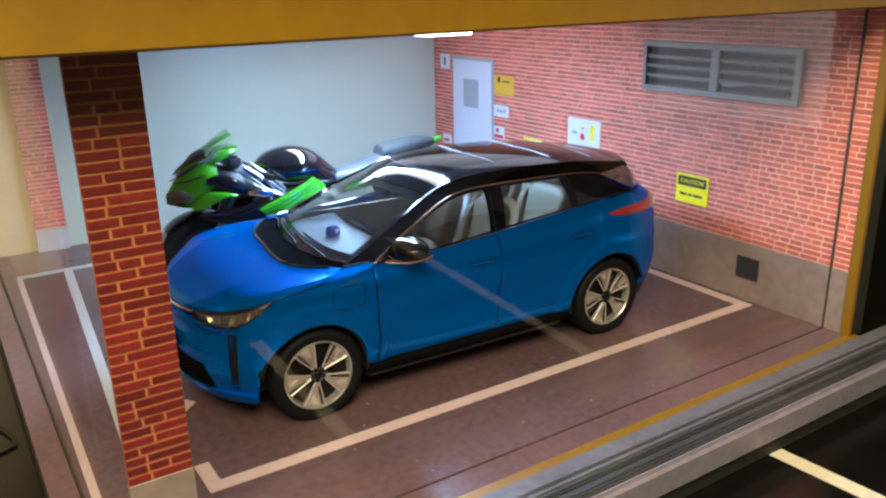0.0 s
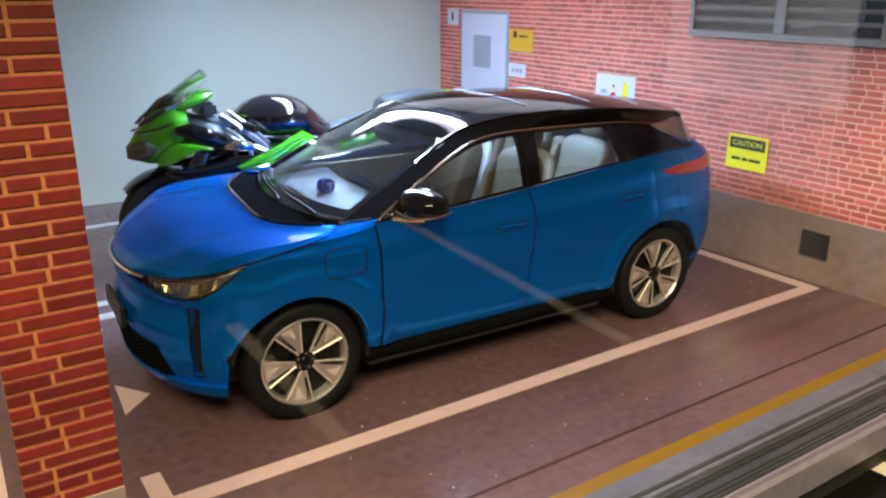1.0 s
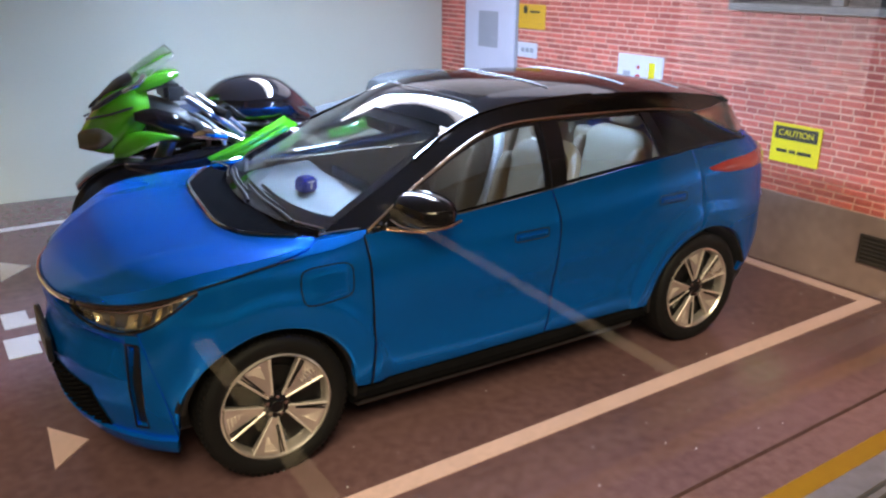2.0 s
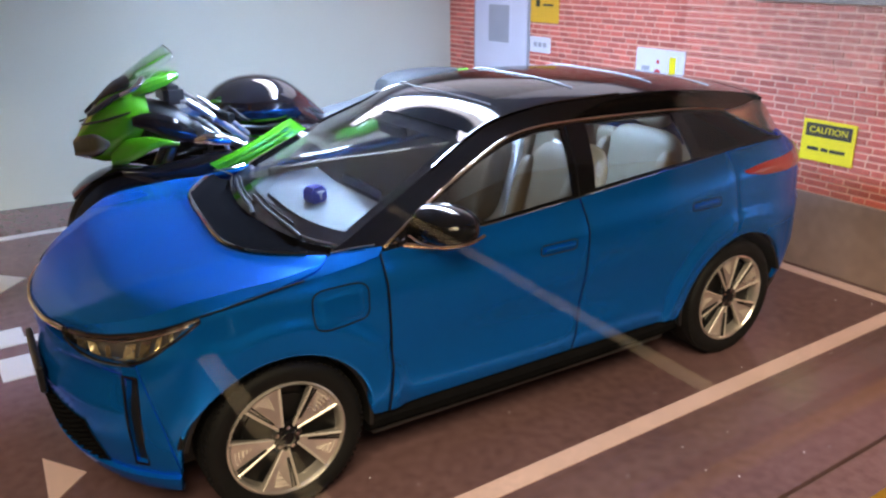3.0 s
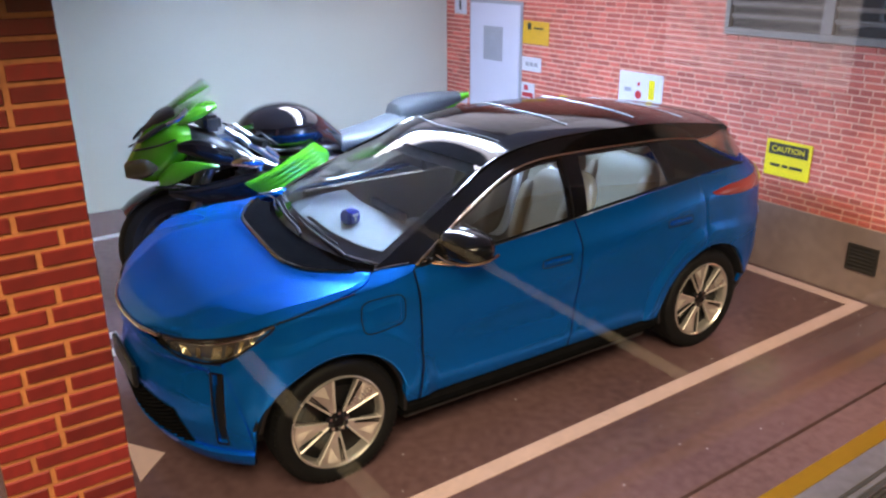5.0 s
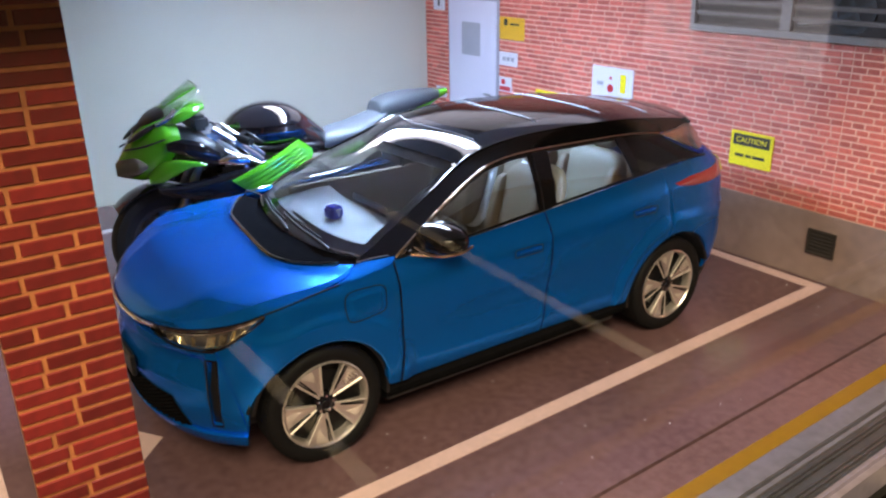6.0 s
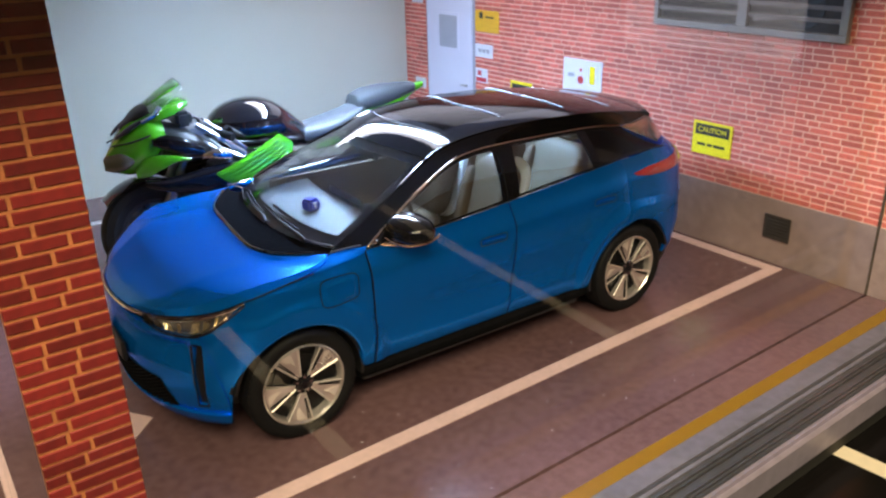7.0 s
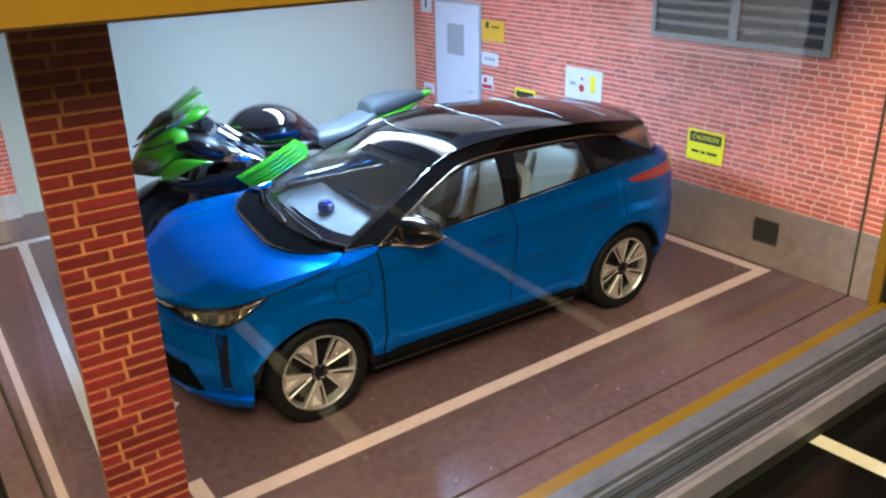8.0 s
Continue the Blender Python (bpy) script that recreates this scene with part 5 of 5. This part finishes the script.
scr = part("windscreen", add_sheet(bmesh.new(), scg, 0.012, (0.4, 0, 1.2), 0.0), M["screen_clear"], bike, "clear tinted fly screen")
scr.visible_shadow = False
part("screen_edge", tube([(0.10, -0.21, 1.47), (0.27, -0.20, 1.60), (0.40, -0.15, 1.69), (0.36, 0, 1.765), (0.40, 0.15, 1.69), (0.27, 0.20, 1.60), (0.10, 0.21, 1.47)], 0.004, 6), M["steel"], scr)
part("screen_tab", loft([(0.14, 0, 1.585, 0.10, 0.008), (0.24, 0, 1.640, 0.13, 0.012), (0.36, 0, 1.690, 0.12, 0.012), (0.40, 0, 1.705, 0.08, 0.006)], 14), M["green"], scr, "pale green band under the screen")
for sg in (-1, 1):
    part("screen_bracket", tube([(0.02, sg * 0.20, 1.45), (0.12, sg * 0.23, 1.50), (0.18, sg * 0.22, 1.56)], 0.022, 8), M["chrome"], scr, "bright screen bracket")
part("instrument_cowl", loft([(0.09, 0, 1.45, 0.20, 0.03), (0.16, 0, 1.485, 0.255, 0.055), (0.30, 0, 1.53, 0.265, 0.065), (0.38, 0, 1.555, 0.255, 0.055), (0.41, 0, 1.56, 0.22, 0.035)], 18, 3.2), M["green"], bike, "green cowl under the screen")
part("instruments", box((0.30, -0.20, 1.36), (0.44, 0.20, 1.49), 0.03, pose(0, 0, 0, 0, 0, 0), 2), M["engine"], bike)
for sg in (-1, 1):
    bar = part("handlebar", tube([(0.48, sg * 0.10, 1.33), (0.55, sg * 0.28, 1.32), (0.66, sg * 0.46, 1.28)], 0.022, 8), M["steel"], bike)
    part("grip", tube([(0.58, sg * 0.33, 1.313), (0.68, sg * 0.50, 1.27)], 0.034, 10), M["rubber"], bar)
    part("lever", tube([(0.52, sg * 0.30, 1.31), (0.56, sg * 0.48, 1.26)], 0.012, 6), M["steel"], bar)
part("yoke", box((0.38, -0.19, 1.27), (0.56, 0.19, 1.33), 0.02, None, 2), M["steel"], bike, "grey steel fork yoke")
part("tank", loft([(0.57, 0, 1.20, 0.12, 0.10), (0.70, 0, 1.27, 0.26, 0.19), (0.93, 0, 1.295, 0.335, 0.225), (1.18, 0, 1.27, 0.335, 0.22), (1.38, 0, 1.17, 0.25, 0.18), (1.50, 0, 1.10, 0.14, 0.11)], 32, 2.3), M["tank_black"], bike, "glossy black fuel tank")
part("tank_cap", turned([(0.001, 1.488), (0.05, 1.488), (0.058, 1.494), (0.05, 1.502), (0.001, 1.504)], 24, "z", (0.88, 0, 0)), M["steel"], bike)
for sg in (-1, 1):
    side = part("side_fairing", add_sheet(bmesh.new(), coons([(0.42, sg * 0.29, 0.60), (0.7, sg * 0.34, 0.42), (1.35, sg * 0.33, 0.42)], [(0.08, sg * 0.27, 0.97), (0.6, sg * 0.36, 0.94), (1.30, sg * 0.34, 0.90)],
                [(0.42, sg * 0.29, 0.60), (0.22, sg * 0.28, 0.78), (0.08, sg * 0.27, 0.97)], [(1.35, sg * 0.33, 0.42), (1.36, sg * 0.35, 0.66), (1.30, sg * 0.34, 0.90)], 20, 10), 0.02, (0.7, 0, 0.7), 0.004), M["gloss_black"], bike, "black lower side fairing")
    panel = part("louvre_panel", add_sheet(bmesh.new(), coons([(0.72, sg * 0.385, 0.80), (0.96, sg * 0.395, 0.86), (1.24, sg * 0.375, 1.02)], [(0.52, sg * 0.38, 0.95), (0.84, sg * 0.395, 1.08), (1.13, sg * 0.375, 1.215)],
                 [(0.72, sg * 0.385, 0.80), (0.61, sg * 0.385, 0.87), (0.52, sg * 0.38, 0.95)], [(1.24, sg * 0.375, 1.02), (1.25, sg * 0.375, 1.12), (1.13, sg * 0.375, 1.215)], 16, 10), 0.03, (1, 0, 1), 0.008), M["green"], side, "lime green ribbed side panel")
    for k in range(5):
        v = 0.10 + 0.19 * k
        a = Vector((0.72 - 0.19 * v, sg * 0.396, 0.815 + 0.145 * v))
        b = Vector((1.20 - 0.10 * v, sg * 0.388, 1.015 + 0.175 * v))
        m1, m2 = a.lerp(b, 0.3) + Vector((0, sg * 0.022, -0.008)), a.lerp(b, 0.8) + Vector((0, sg * 0.020, -0.004))
        part("louvre", loft([(a.x, a.y, a.z, 0.006, 0.006), (m1.x, m1.y, m1.z, 0.020, 0.019), (m2.x, m2.y, m2.z, 0.020, 0.020), (b.x, b.y, b.z, 0.008, 0.010)], 10), M["green"], side, "lime green louvre")
    part("strut", tube([(0.42, sg * 0.36, 1.40), (0.60, sg * 0.40, 1.26), (0.80, sg * 0.37, 1.09)], 0.026, 8), M["steel"], bike, "grey steel strut beside the tank")
    part("strut", tube([(0.50, sg * 0.33, 1.42), (0.66, sg * 0.38, 1.28), (0.82, sg * 0.36, 1.13)], 0.018, 8), M["steel"], bike)
    part("fork_cover", loft([(0.44, sg * 0.34, 1.12, 0.01, 0.02), (0.54, sg * 0.385, 1.13, 0.03, 0.045), (0.68, sg * 0.39, 1.10, 0.02, 0.03)], 12), M["chrome"], bike, "bright metal cover below the struts")
engine = part("engine", box((0.55, -0.26, 0.32), (1.45, 0.26, 0.95), 0.05, None, 2), M["engine"], bike, "dark engine block")
for k in range(6):
    part("cooling_fin", box((0.48, -0.24, 0.50 + 0.06 * k), (0.56, 0.24, 0.52 + 0.06 * k), 0.005), M["engine"], engine)
for sg in (-1, 1):
    part("frame_rail", tube([(0.48, sg * 0.16, 1.20), (0.85, sg * 0.25, 1.02), (1.35, sg * 0.20, 0.86), (1.55, sg * 0.2, 0.72)], 0.06, 10, None, 0.6), M["steel"], bike, "grey frame spar")
    part("hose", tube([(0.46, sg * 0.14, 1.28), (0.62, sg * 0.24, 1.16), (0.68, sg * 0.28, 1.0), (0.60, sg * 0.2, 0.8)], 0.02, 8), M["steel"], bike)
    part("swingarm", tube([(1.45, sg * 0.16, 0.60), (1.8, sg * 0.19, 0.54), (2.20, sg * 0.19, 0.47)], 0.05, 10, None, 0.6), M["engine"], bike)
    muffler = part("muffler", loft([(1.45, sg * 0.26, 0.44, 0.05, 0.05), (1.7, sg * 0.32, 0.50, 0.10, 0.11), (2.2, sg * 0.35, 0.60, 0.11, 0.12), (2.55, sg * 0.36, 0.66, 0.09, 0.10)], 18), M["steel"], bike, "grey steel muffler")
    part("pipe", tube([(0.62, sg * 0.18, 0.5), (0.8, sg * 0.22, 0.28), (1.2, sg * 0.24, 0.30), (1.48, sg * 0.26, 0.44)], 0.045, 10), M["steel"], muffler)
    part("footrest", tube([(1.42, sg * 0.22, 0.62), (1.46, sg * 0.40, 0.60)], 0.022, 8), M["steel"], bike)
part("seat", loft([(1.36, 0, 1.10, 0.14, 0.07), (1.55, 0, 1.13, 0.21, 0.08), (1.80, 0, 1.17, 0.24, 0.085), (2.02, 0, 1.25, 0.22, 0.075), (2.10, 0, 1.30, 0.17, 0.05)], 24, 2.8), M["seat_grey"], bike, "grey vinyl rider seat")
part("pillion_seat", loft([(2.03, 0, 1.29, 0.15, 0.07), (2.08, 0, 1.34, 0.20, 0.10), (2.34, 0, 1.37, 0.19, 0.10), (2.60, 0, 1.40, 0.15, 0.08), (2.70, 0, 1.41, 0.10, 0.05)], 24, 2.8), M["pillion"], bike, "dark grey pillion seat hump")
part("tail_fairing", loft([(1.55, 0, 1.00, 0.18, 0.06), (1.9, 0, 1.09, 0.22, 0.09), (2.25, 0, 1.22, 0.205, 0.10), (2.50, 0, 1.33, 0.185, 0.10), (2.72, 0, 1.40, 0.125, 0.075), (2.82, 0, 1.42, 0.05, 0.03)], 22, 2.6), M["green"], bike, "green tail fairing")
part("chain_guard", box((1.5, -0.17, 0.60), (2.1, -0.12, 0.66), 0.015), M["plastic"], bike)
part("kickstand", tube([(1.30, -0.20, 0.40), (1.36, -0.34, 0.16), (1.40, -0.40, 0.0)], 0.025, 8), M["steel"], bike)

# ---- fittings on the brick wall ----
def on_wall(name, y1, y0, z0, z1, label, category, group=""):
    """A thing on the brick wall; its parts are written in (out of the wall, along from its left edge, up)."""
    ob = new(name)
    ob.empty_display_size = 0.01
    ob.matrix_world = Matrix.Translation(Vector((WX, y1, z0)) * K) @ Matrix(((-1, 0, 0, 0), (0, -1, 0, 0), (0, 0, 1, 0), (0, 0, 0, 1)))
    return tagged(ob, label, category, group), y1 - y0, z1 - z0


def text_part(name, words, at, size, mat, parent, face=0.0):
    cu = bpy.data.curves.new(name, "FONT")
    cu.body, cu.size, cu.align_x, cu.align_y, cu.extrude = words, size * K, "CENTER", "CENTER", 0.002 * K
    tmp = bpy.data.objects.new(name, cu)
    me = bpy.data.meshes.new_from_object(tmp)
    me.name = name
    bpy.data.objects.remove(tmp)
    ob = new(name, me)
    me.materials.append(mat)
    ob.parent = parent
    ob.matrix_local = Matrix.Translation(Vector(at) * K) @ Matrix(((0, 0, 1, 0), (1, 0, 0, 0), (0, 1, 0, 0), (0, 0, 0, 1)))
    return ob


vent, w, h = on_wall("wall_vent", 1.21, -0.674, 2.0, 2.515, "grey painted metal vent with horizontal slats", "vent")
# flat plate whose dark colour gives the shade of a hollow
part("backing", box((0.0, 0.02, 0.02), (0.012, w - 0.02, h - 0.02)), M["hollow"], vent, "plate behind the slats, coloured dark as a shaded hollow")
for lo, hi in (((0, 0, 0), (0.06, w, 0.06)), ((0, 0, h - 0.06), (0.06, w, h)), ((0, 0, 0.06), (0.06, 0.05, h - 0.06)), ((0, w - 0.07, 0.06), (0.06, w, h - 0.06)), ((0, w / 2 - 0.05, 0.06), (0.06, w / 2 + 0.05, h - 0.06))):
    part("vent_frame", box(lo, hi, 0.006), M["grey_metal"], vent)
for a, b in ((0.05, w / 2 - 0.05), (w / 2 + 0.05, w - 0.07)):
    for k in range(3):
        z = 0.06 + (h - 0.12) * (k + 1) / 4
        part("slat", box((-0.006, a, -0.020), (0.006, b, 0.020), 0.003, pose(0.038, 0, z, 0, 28, 0)), M["grey_metal"], vent)
fan = part("fan_ring", turned([(0.14, 0.013), (0.17, 0.013), (0.17, 0.022), (0.14, 0.022)], 32, "x", (0, w * 0.79, h * 0.48)), M["engine"], vent, "dull fan ring in the dark hollow")
for k in range(4):
    part("fan_blade", box((0.013, -0.015, 0.0), (0.018, 0.015, 0.14), 0, Matrix.Translation((0, w * 0.79, h * 0.48)) @ Matrix.Rotation(k * 1.571 + 0.5, 4, "X")), M["engine"], fan, "", False)
part("duct_pipe", tube([(0.02, w * 0.55, 0.12), (0.02, w * 0.68, 0.15)], 0.012, 6), M["steel"], vent)

sign, w, h = on_wall("caution_sign", 0.675, 0.250, 0.853, 1.165, "yellow caution sign with a black header on the brick wall", "sign", "yellow caution signs")
part("board", box((0, 0, 0), (0.012, w, h), 0.004), M["sign_yellow"], sign)
part("header", box((0.012, 0.03, h - 0.125), (0.015, w - 0.03, h - 0.025)), M["sign_black"], sign, "black header", False)
text_part("lettering", "CAUTION", (0.0162, w / 2, h - 0.076), 0.068, M["sign_yellow"], sign)
for k, (a, b) in enumerate(((0.06, 0.15), (0.17, 0.225), (0.24, 0.36))):
    part("text_bar", box((0.012, a, 0.082), (0.0145, b, 0.108)), M["sign_black"], sign, "", False)

sign, w, h = on_wall("notice_board", 2.43, 1.862, 1.205, 1.552, "white notice board with red and yellow shapes", "sign")
part("board", box((0, 0, 0), (0.012, w, h), 0.02), M["sign_white"], sign)
part("yellow_block", box((0.012, w * 0.70, 0.10), (0.015, w * 0.83, h - 0.06), 0.001), M["sign_yellow"], sign)
part("red_disc", turned([(0.001, 0.012), (0.042, 0.012), (0.042, 0.015), (0.001, 0.015)], 20, "x", (0, w * 0.47, 0.13)), M["sign_red"], sign)
part("red_disc", turned([(0.001, 0.012), (0.018, 0.012), (0.018, 0.015), (0.001, 0.015)], 16, "x", (0, w * 0.47, 0.235)), M["sign_red"], sign)
part("text_bar", box((0.012, w * 0.14, 0.15), (0.0145, w * 0.30, 0.19)), M["door_grey"], sign, "", False)

sign, w, h = on_wall("warning_sign", 3.965, 3.52, 1.69, 1.945, "amber warning sign beside the white door", "sign")
part("board", box((0, 0, 0), (0.012, w, h), 0.004), M["sign_amber"], sign)
part("symbol", plate([(w * 0.20, h * 0.62), (w * 0.34, h * 0.62), (w * 0.34, h * 0.88), (w * 0.27, h * 0.94), (w * 0.20, h * 0.88)], 0.012, 0.0145, "yzx"), M["sign_black"], sign, "", False)
part("text_bar", box((0.012, w * 0.45, h * 0.66), (0.0145, w * 0.80, h * 0.74)), M["sign_black"], sign, "", False)
sign, w, h = on_wall("door_plate", 3.965, 3.63, 1.382, 1.545, "small white plate with grey bars beside the door", "sign")
part("board", box((0, 0, 0), (0.012, w, h), 0.03), M["sign_white"], sign)
for k in range(3):
    part("text_bar", box((0.012, 0.07 + 0.075 * k, 0.06), (0.0145, 0.125 + 0.075 * k, 0.105)), M["door_grey"], sign, "", False)
sign, w, h = on_wall("notice", 3.965, 3.73, 1.07, 1.245, "small white notice with faded red marks", "sign", "small notices on the brick wall")
part("board", box((0, 0, 0), (0.010, w, h), 0.004), M["sign_white"], sign)
part("red_bar", box((0.010, 0.02, 0.015), (0.0125, w - 0.02, 0.065)), M["sign_red"], sign, "", False)
part("red_bar", box((0.010, 0.05, 0.09), (0.0125, 0.12, 0.15)), M["sign_red"], sign, "", False)
sign, w, h = on_wall("notice", 5.31, 5.06, 1.95, 2.155, "small white notice with a dark figure beside the corner", "sign", "small notices on the brick wall")
part("board", box((0, 0, 0), (0.010, w, h), 0.004), M["sign_white"], sign)
part("symbol", box((0.010, w * 0.42, 0.05), (0.0125, w * 0.58, 0.16)), M["sign_black"], sign, "", False)
sign, w, h = on_wall("notice", 5.28, 5.04, 0.83, 0.965, "small faded red and white notice low beside the door", "sign", "small notices on the brick wall")
part("board", box((0, 0, 0), (0.010, w, h), 0.004), M["sign_white"], sign)
part("red_bar", box((0.010, 0.04, 0.03), (0.0125, w - 0.06, 0.07)), M["sign_red"], sign, "", False)
sign, w, h = on_wall("caution_sign", 3.30, 2.93, 0.92, 1.178, "second yellow sign with a black header behind the car", "sign", "yellow caution signs")
part("board", box((0, 0, 0), (0.012, w, h), 0.004), M["sign_yellow"], sign)
part("header", box((0.012, 0.03, h - 0.10), (0.015, w - 0.03, h - 0.03)), M["sign_black"], sign, "black header", False)

door, w, h = on_wall("door_1", 4.95, 3.99, 0.0, 2.115, "closed white metal service door with a small grey window", "door")
tagged(door, kind="structure")
part("door_frame", box((0.0, -0.03, 0), (0.014, w + 0.02, h + 0.03), 0.004), M["door_grey"], door)
part("leaf", box((0.014, 0.01, 0.01), (0.030, w - 0.015, h - 0.01), 0.004), M["door_white"], door)
part("window_frame", box((0.030, 0.25, 1.41), (0.036, 0.69, 1.88), 0.003), M["door_white"], door)
part("pane", box((0.036, 0.285, 1.445), (0.039, 0.655, 1.845), 0.001), M["door_grey"], door, "grey wired glass")
part("lever", tube([(0.03, w - 0.12, 1.00), (0.055, w - 0.12, 1.00), (0.055, w - 0.22, 1.00)], 0.012, 6), M["steel"], door)

grate, w, h = on_wall("floor_grate", -0.180, -0.432, 0.235, 0.458, "dark square ventilation grate low in the plinth", "grate")
# flat plate, its near-black colour stands for the shade inside the grate
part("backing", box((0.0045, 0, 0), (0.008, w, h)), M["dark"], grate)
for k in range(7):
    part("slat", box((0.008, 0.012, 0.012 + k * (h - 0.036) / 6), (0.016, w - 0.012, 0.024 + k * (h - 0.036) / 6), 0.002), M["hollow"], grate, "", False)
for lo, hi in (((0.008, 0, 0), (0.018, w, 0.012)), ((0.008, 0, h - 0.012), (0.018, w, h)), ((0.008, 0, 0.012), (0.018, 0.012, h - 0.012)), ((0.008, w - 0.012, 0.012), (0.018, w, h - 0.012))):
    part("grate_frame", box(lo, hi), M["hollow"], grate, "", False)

structure("wall_slot", box((WX - 0.008, GY - 0.010, 0.0), (WX + 0.02, GY + 0.010, 2.86)), M["slot"], "dark upright slot in the brick wall holding the pane", "wall slot")

# ---- dust on the floor sheet ----
dr = random.Random(21)
bm = bmesh.new()
for k in range(32):
    x, y, r = dr.uniform(-0.6, 4.3), dr.uniform(-1.1, 0.1), dr.uniform(0.002, 0.005)
    bmesh.ops.create_cone(bm, segments=5, radius1=r, radius2=r * 0.4, depth=0.004, cap_ends=True, matrix=Matrix.Translation((x, y, 0.009)))
tagged(part("dust", bm, M["sign_white"], None, "", False), "fine white dust specks on the mauve floor", "dust", "", "stuff")

# ---- bricks, last ----
rng = random.Random(7)


def brick_mesh(name, long, high, deep, mat):
    bm = box((0, 0, 0), (deep, long, high))
    for v in bm.verts:
        if v.co.x > deep * 0.5:
            v.co.y += 0.003 if v.co.y < long * 0.5 else -0.003
            v.co.z += 0.003 if v.co.z < high * 0.5 else -0.003
    for f in [f for f in bm.faces if all(v.co.x < 1e-6 for v in f.verts)]:
        bm.faces.remove(f)
    for v in bm.verts:
        v.co *= K
    me = bpy.data.meshes.new(name)
    bm.to_mesh(me)
    bm.free()
    me.materials.append(mat)
    return me


def courses(length, z0, z1, pitch, lengths, gap, seed):
    """Rows of (from, to, up, index of length) that fill a strip with bricks of uneven length."""
    r = random.Random(seed)
    out, z, least = [], z0, min(lengths) * 0.6
    while z + pitch * 0.8 < z1:
        a = -r.random() * lengths[1]
        while a < length:
            i = r.randrange(len(lengths))
            b = a + lengths[i]
            if b > least:
                lo, hi = max(a, 0.0), min(b, length)
                if length - hi < least + gap:
                    hi = length
                out.append((lo, hi, z, i))
                if hi >= length:
                    break
                a = b + gap
            else:
                a = 0.0
        z += pitch
    return out


# the pillar's face: bricks as pieces of their own
PL, PH = [0.10, 0.145, 0.185, 0.23], 0.041
pm = [brick_mesh("brick", l, PH, 0.006, M["pillar_brick"]) for l in PL]
for a0, a1, z, i in courses(0.33, 0.642, TOP - 0.02, 0.0535, PL, 0.014, 3):
    ob = new("brick", pm[i])
    ob.parent = pillar
    ob.matrix_local = Matrix.Translation(Vector((-0.165 + a0, -0.155, z)) * K) @ Matrix(((0, 1, 0, 0), (-1, 0, 0, 0), (0, 0, 1, 0), (0, 0, 0, 1))) @ Matrix.Diagonal((1 + 0.25 * rng.uniform(-1, 1), (a1 - a0) / PL[i], 1, 1))
def joined_bricks(strip_len, z0, z1, place, lengths, high, pitch, gap, deep, seed, skip=None):
    """Many bricks in one mesh; place turns (along, up, out) into a point."""
    vs, fs = [], []
    for a0, a1, z, i in courses(strip_len, z0, z1, pitch, lengths, gap, seed):
        b0, b1 = z, min(z + high, z1)
        if skip and skip(a0, a1, b0, b1):
            continue
        k = len(vs)
        d = deep * (0.8 + 0.4 * rng.random())
        e = 0.003
        for u, v, o in ((a0, b0, 0), (a1, b0, 0), (a1, b1, 0), (a0, b1, 0), (a0 + e, b0 + e, d), (a1 - e, b0 + e, d), (a1 - e, b1 - e, d), (a0 + e, b1 - e, d)):
            vs.append(place(u, v, o) * K)
        for q in ((4, 5, 6, 7), (0, 1, 5, 4), (1, 2, 6, 5), (2, 3, 7, 6), (3, 0, 4, 7)):
            fs.append([k + c for c in q])
    me = bpy.data.meshes.new("bricks")
    me.from_pydata(vs, [], fs)
    me.update()
    return me


def stuff(name, me, mat, parent, label):
    me.materials.append(mat)
    ob = new(name, me)
    ob.parent = parent
    return tagged(ob, label, "", "", "stuff")


WL, WH = [0.09, 0.125, 0.155, 0.175], 0.0415
stuff("bricks", joined_bricks(0.36, 0.30, TOP - 0.02, lambda a, z, o: Vector((-0.18 + a, -0.01 - o, z)), WL, WH, 0.0535, 0.009, 0.010, 8), M["brick_far"], back_pillar, "red bricks of the narrow pillar")

# the brick wall: pieces of their own near the front, the rest joined
wall = bpy.data.objects["wall_brick"]
YN, Y1 = -0.32, 5.50
wm = [brick_mesh("brick", l, WH, 0.008, M["brick"]) for l in WL]
VENT, SLOT = (-0.66, 1.20, 2.01, 2.51), (GY - 0.014, GY + 0.014)
for lo, hi, seed in ((EY + 0.003, SLOT[0], 13), (SLOT[1], YN, 11)):
    for a0, a1, z, i in courses(hi - lo, 0.608, TOP - 0.01, 0.0535, WL, 0.012, seed):
        y0, y1 = lo + a0, lo + a1
        if y0 > VENT[0] and z > VENT[2] and z + WH < VENT[3]:
            continue
        ob = new("brick", wm[i])
        ob.parent = wall
        ob.matrix_local = Matrix.Translation(Vector((WX + 0.006, y0, z)) * K) @ Matrix(((-1, 0, 0, 0), (0, 1, 0, 0), (0, 0, 1, 0), (0, 0, 0, 1))) @ Matrix.Diagonal((0.7 + 0.25 * rng.uniform(-1, 1), (y1 - y0) / WL[i], 1, 1))
stuff("bricks", joined_bricks(Y1 - YN - 0.009, 0.608, TOP - 0.01, lambda a, z, o: Vector((WX + 0.006 - o, YN + 0.009 + a, z)), WL, WH, 0.0535, 0.012, 0.008, 12,
      lambda a0, a1, b0, b1: (YN + a0 > VENT[0] and YN + a1 < VENT[1] and b0 > VENT[2] and b1 < VENT[3]) or (YN + a1 < 4.96 and YN + a0 > 3.97 and b1 < 2.12)), M["brick_far"], wall, "red bricks of the wall")
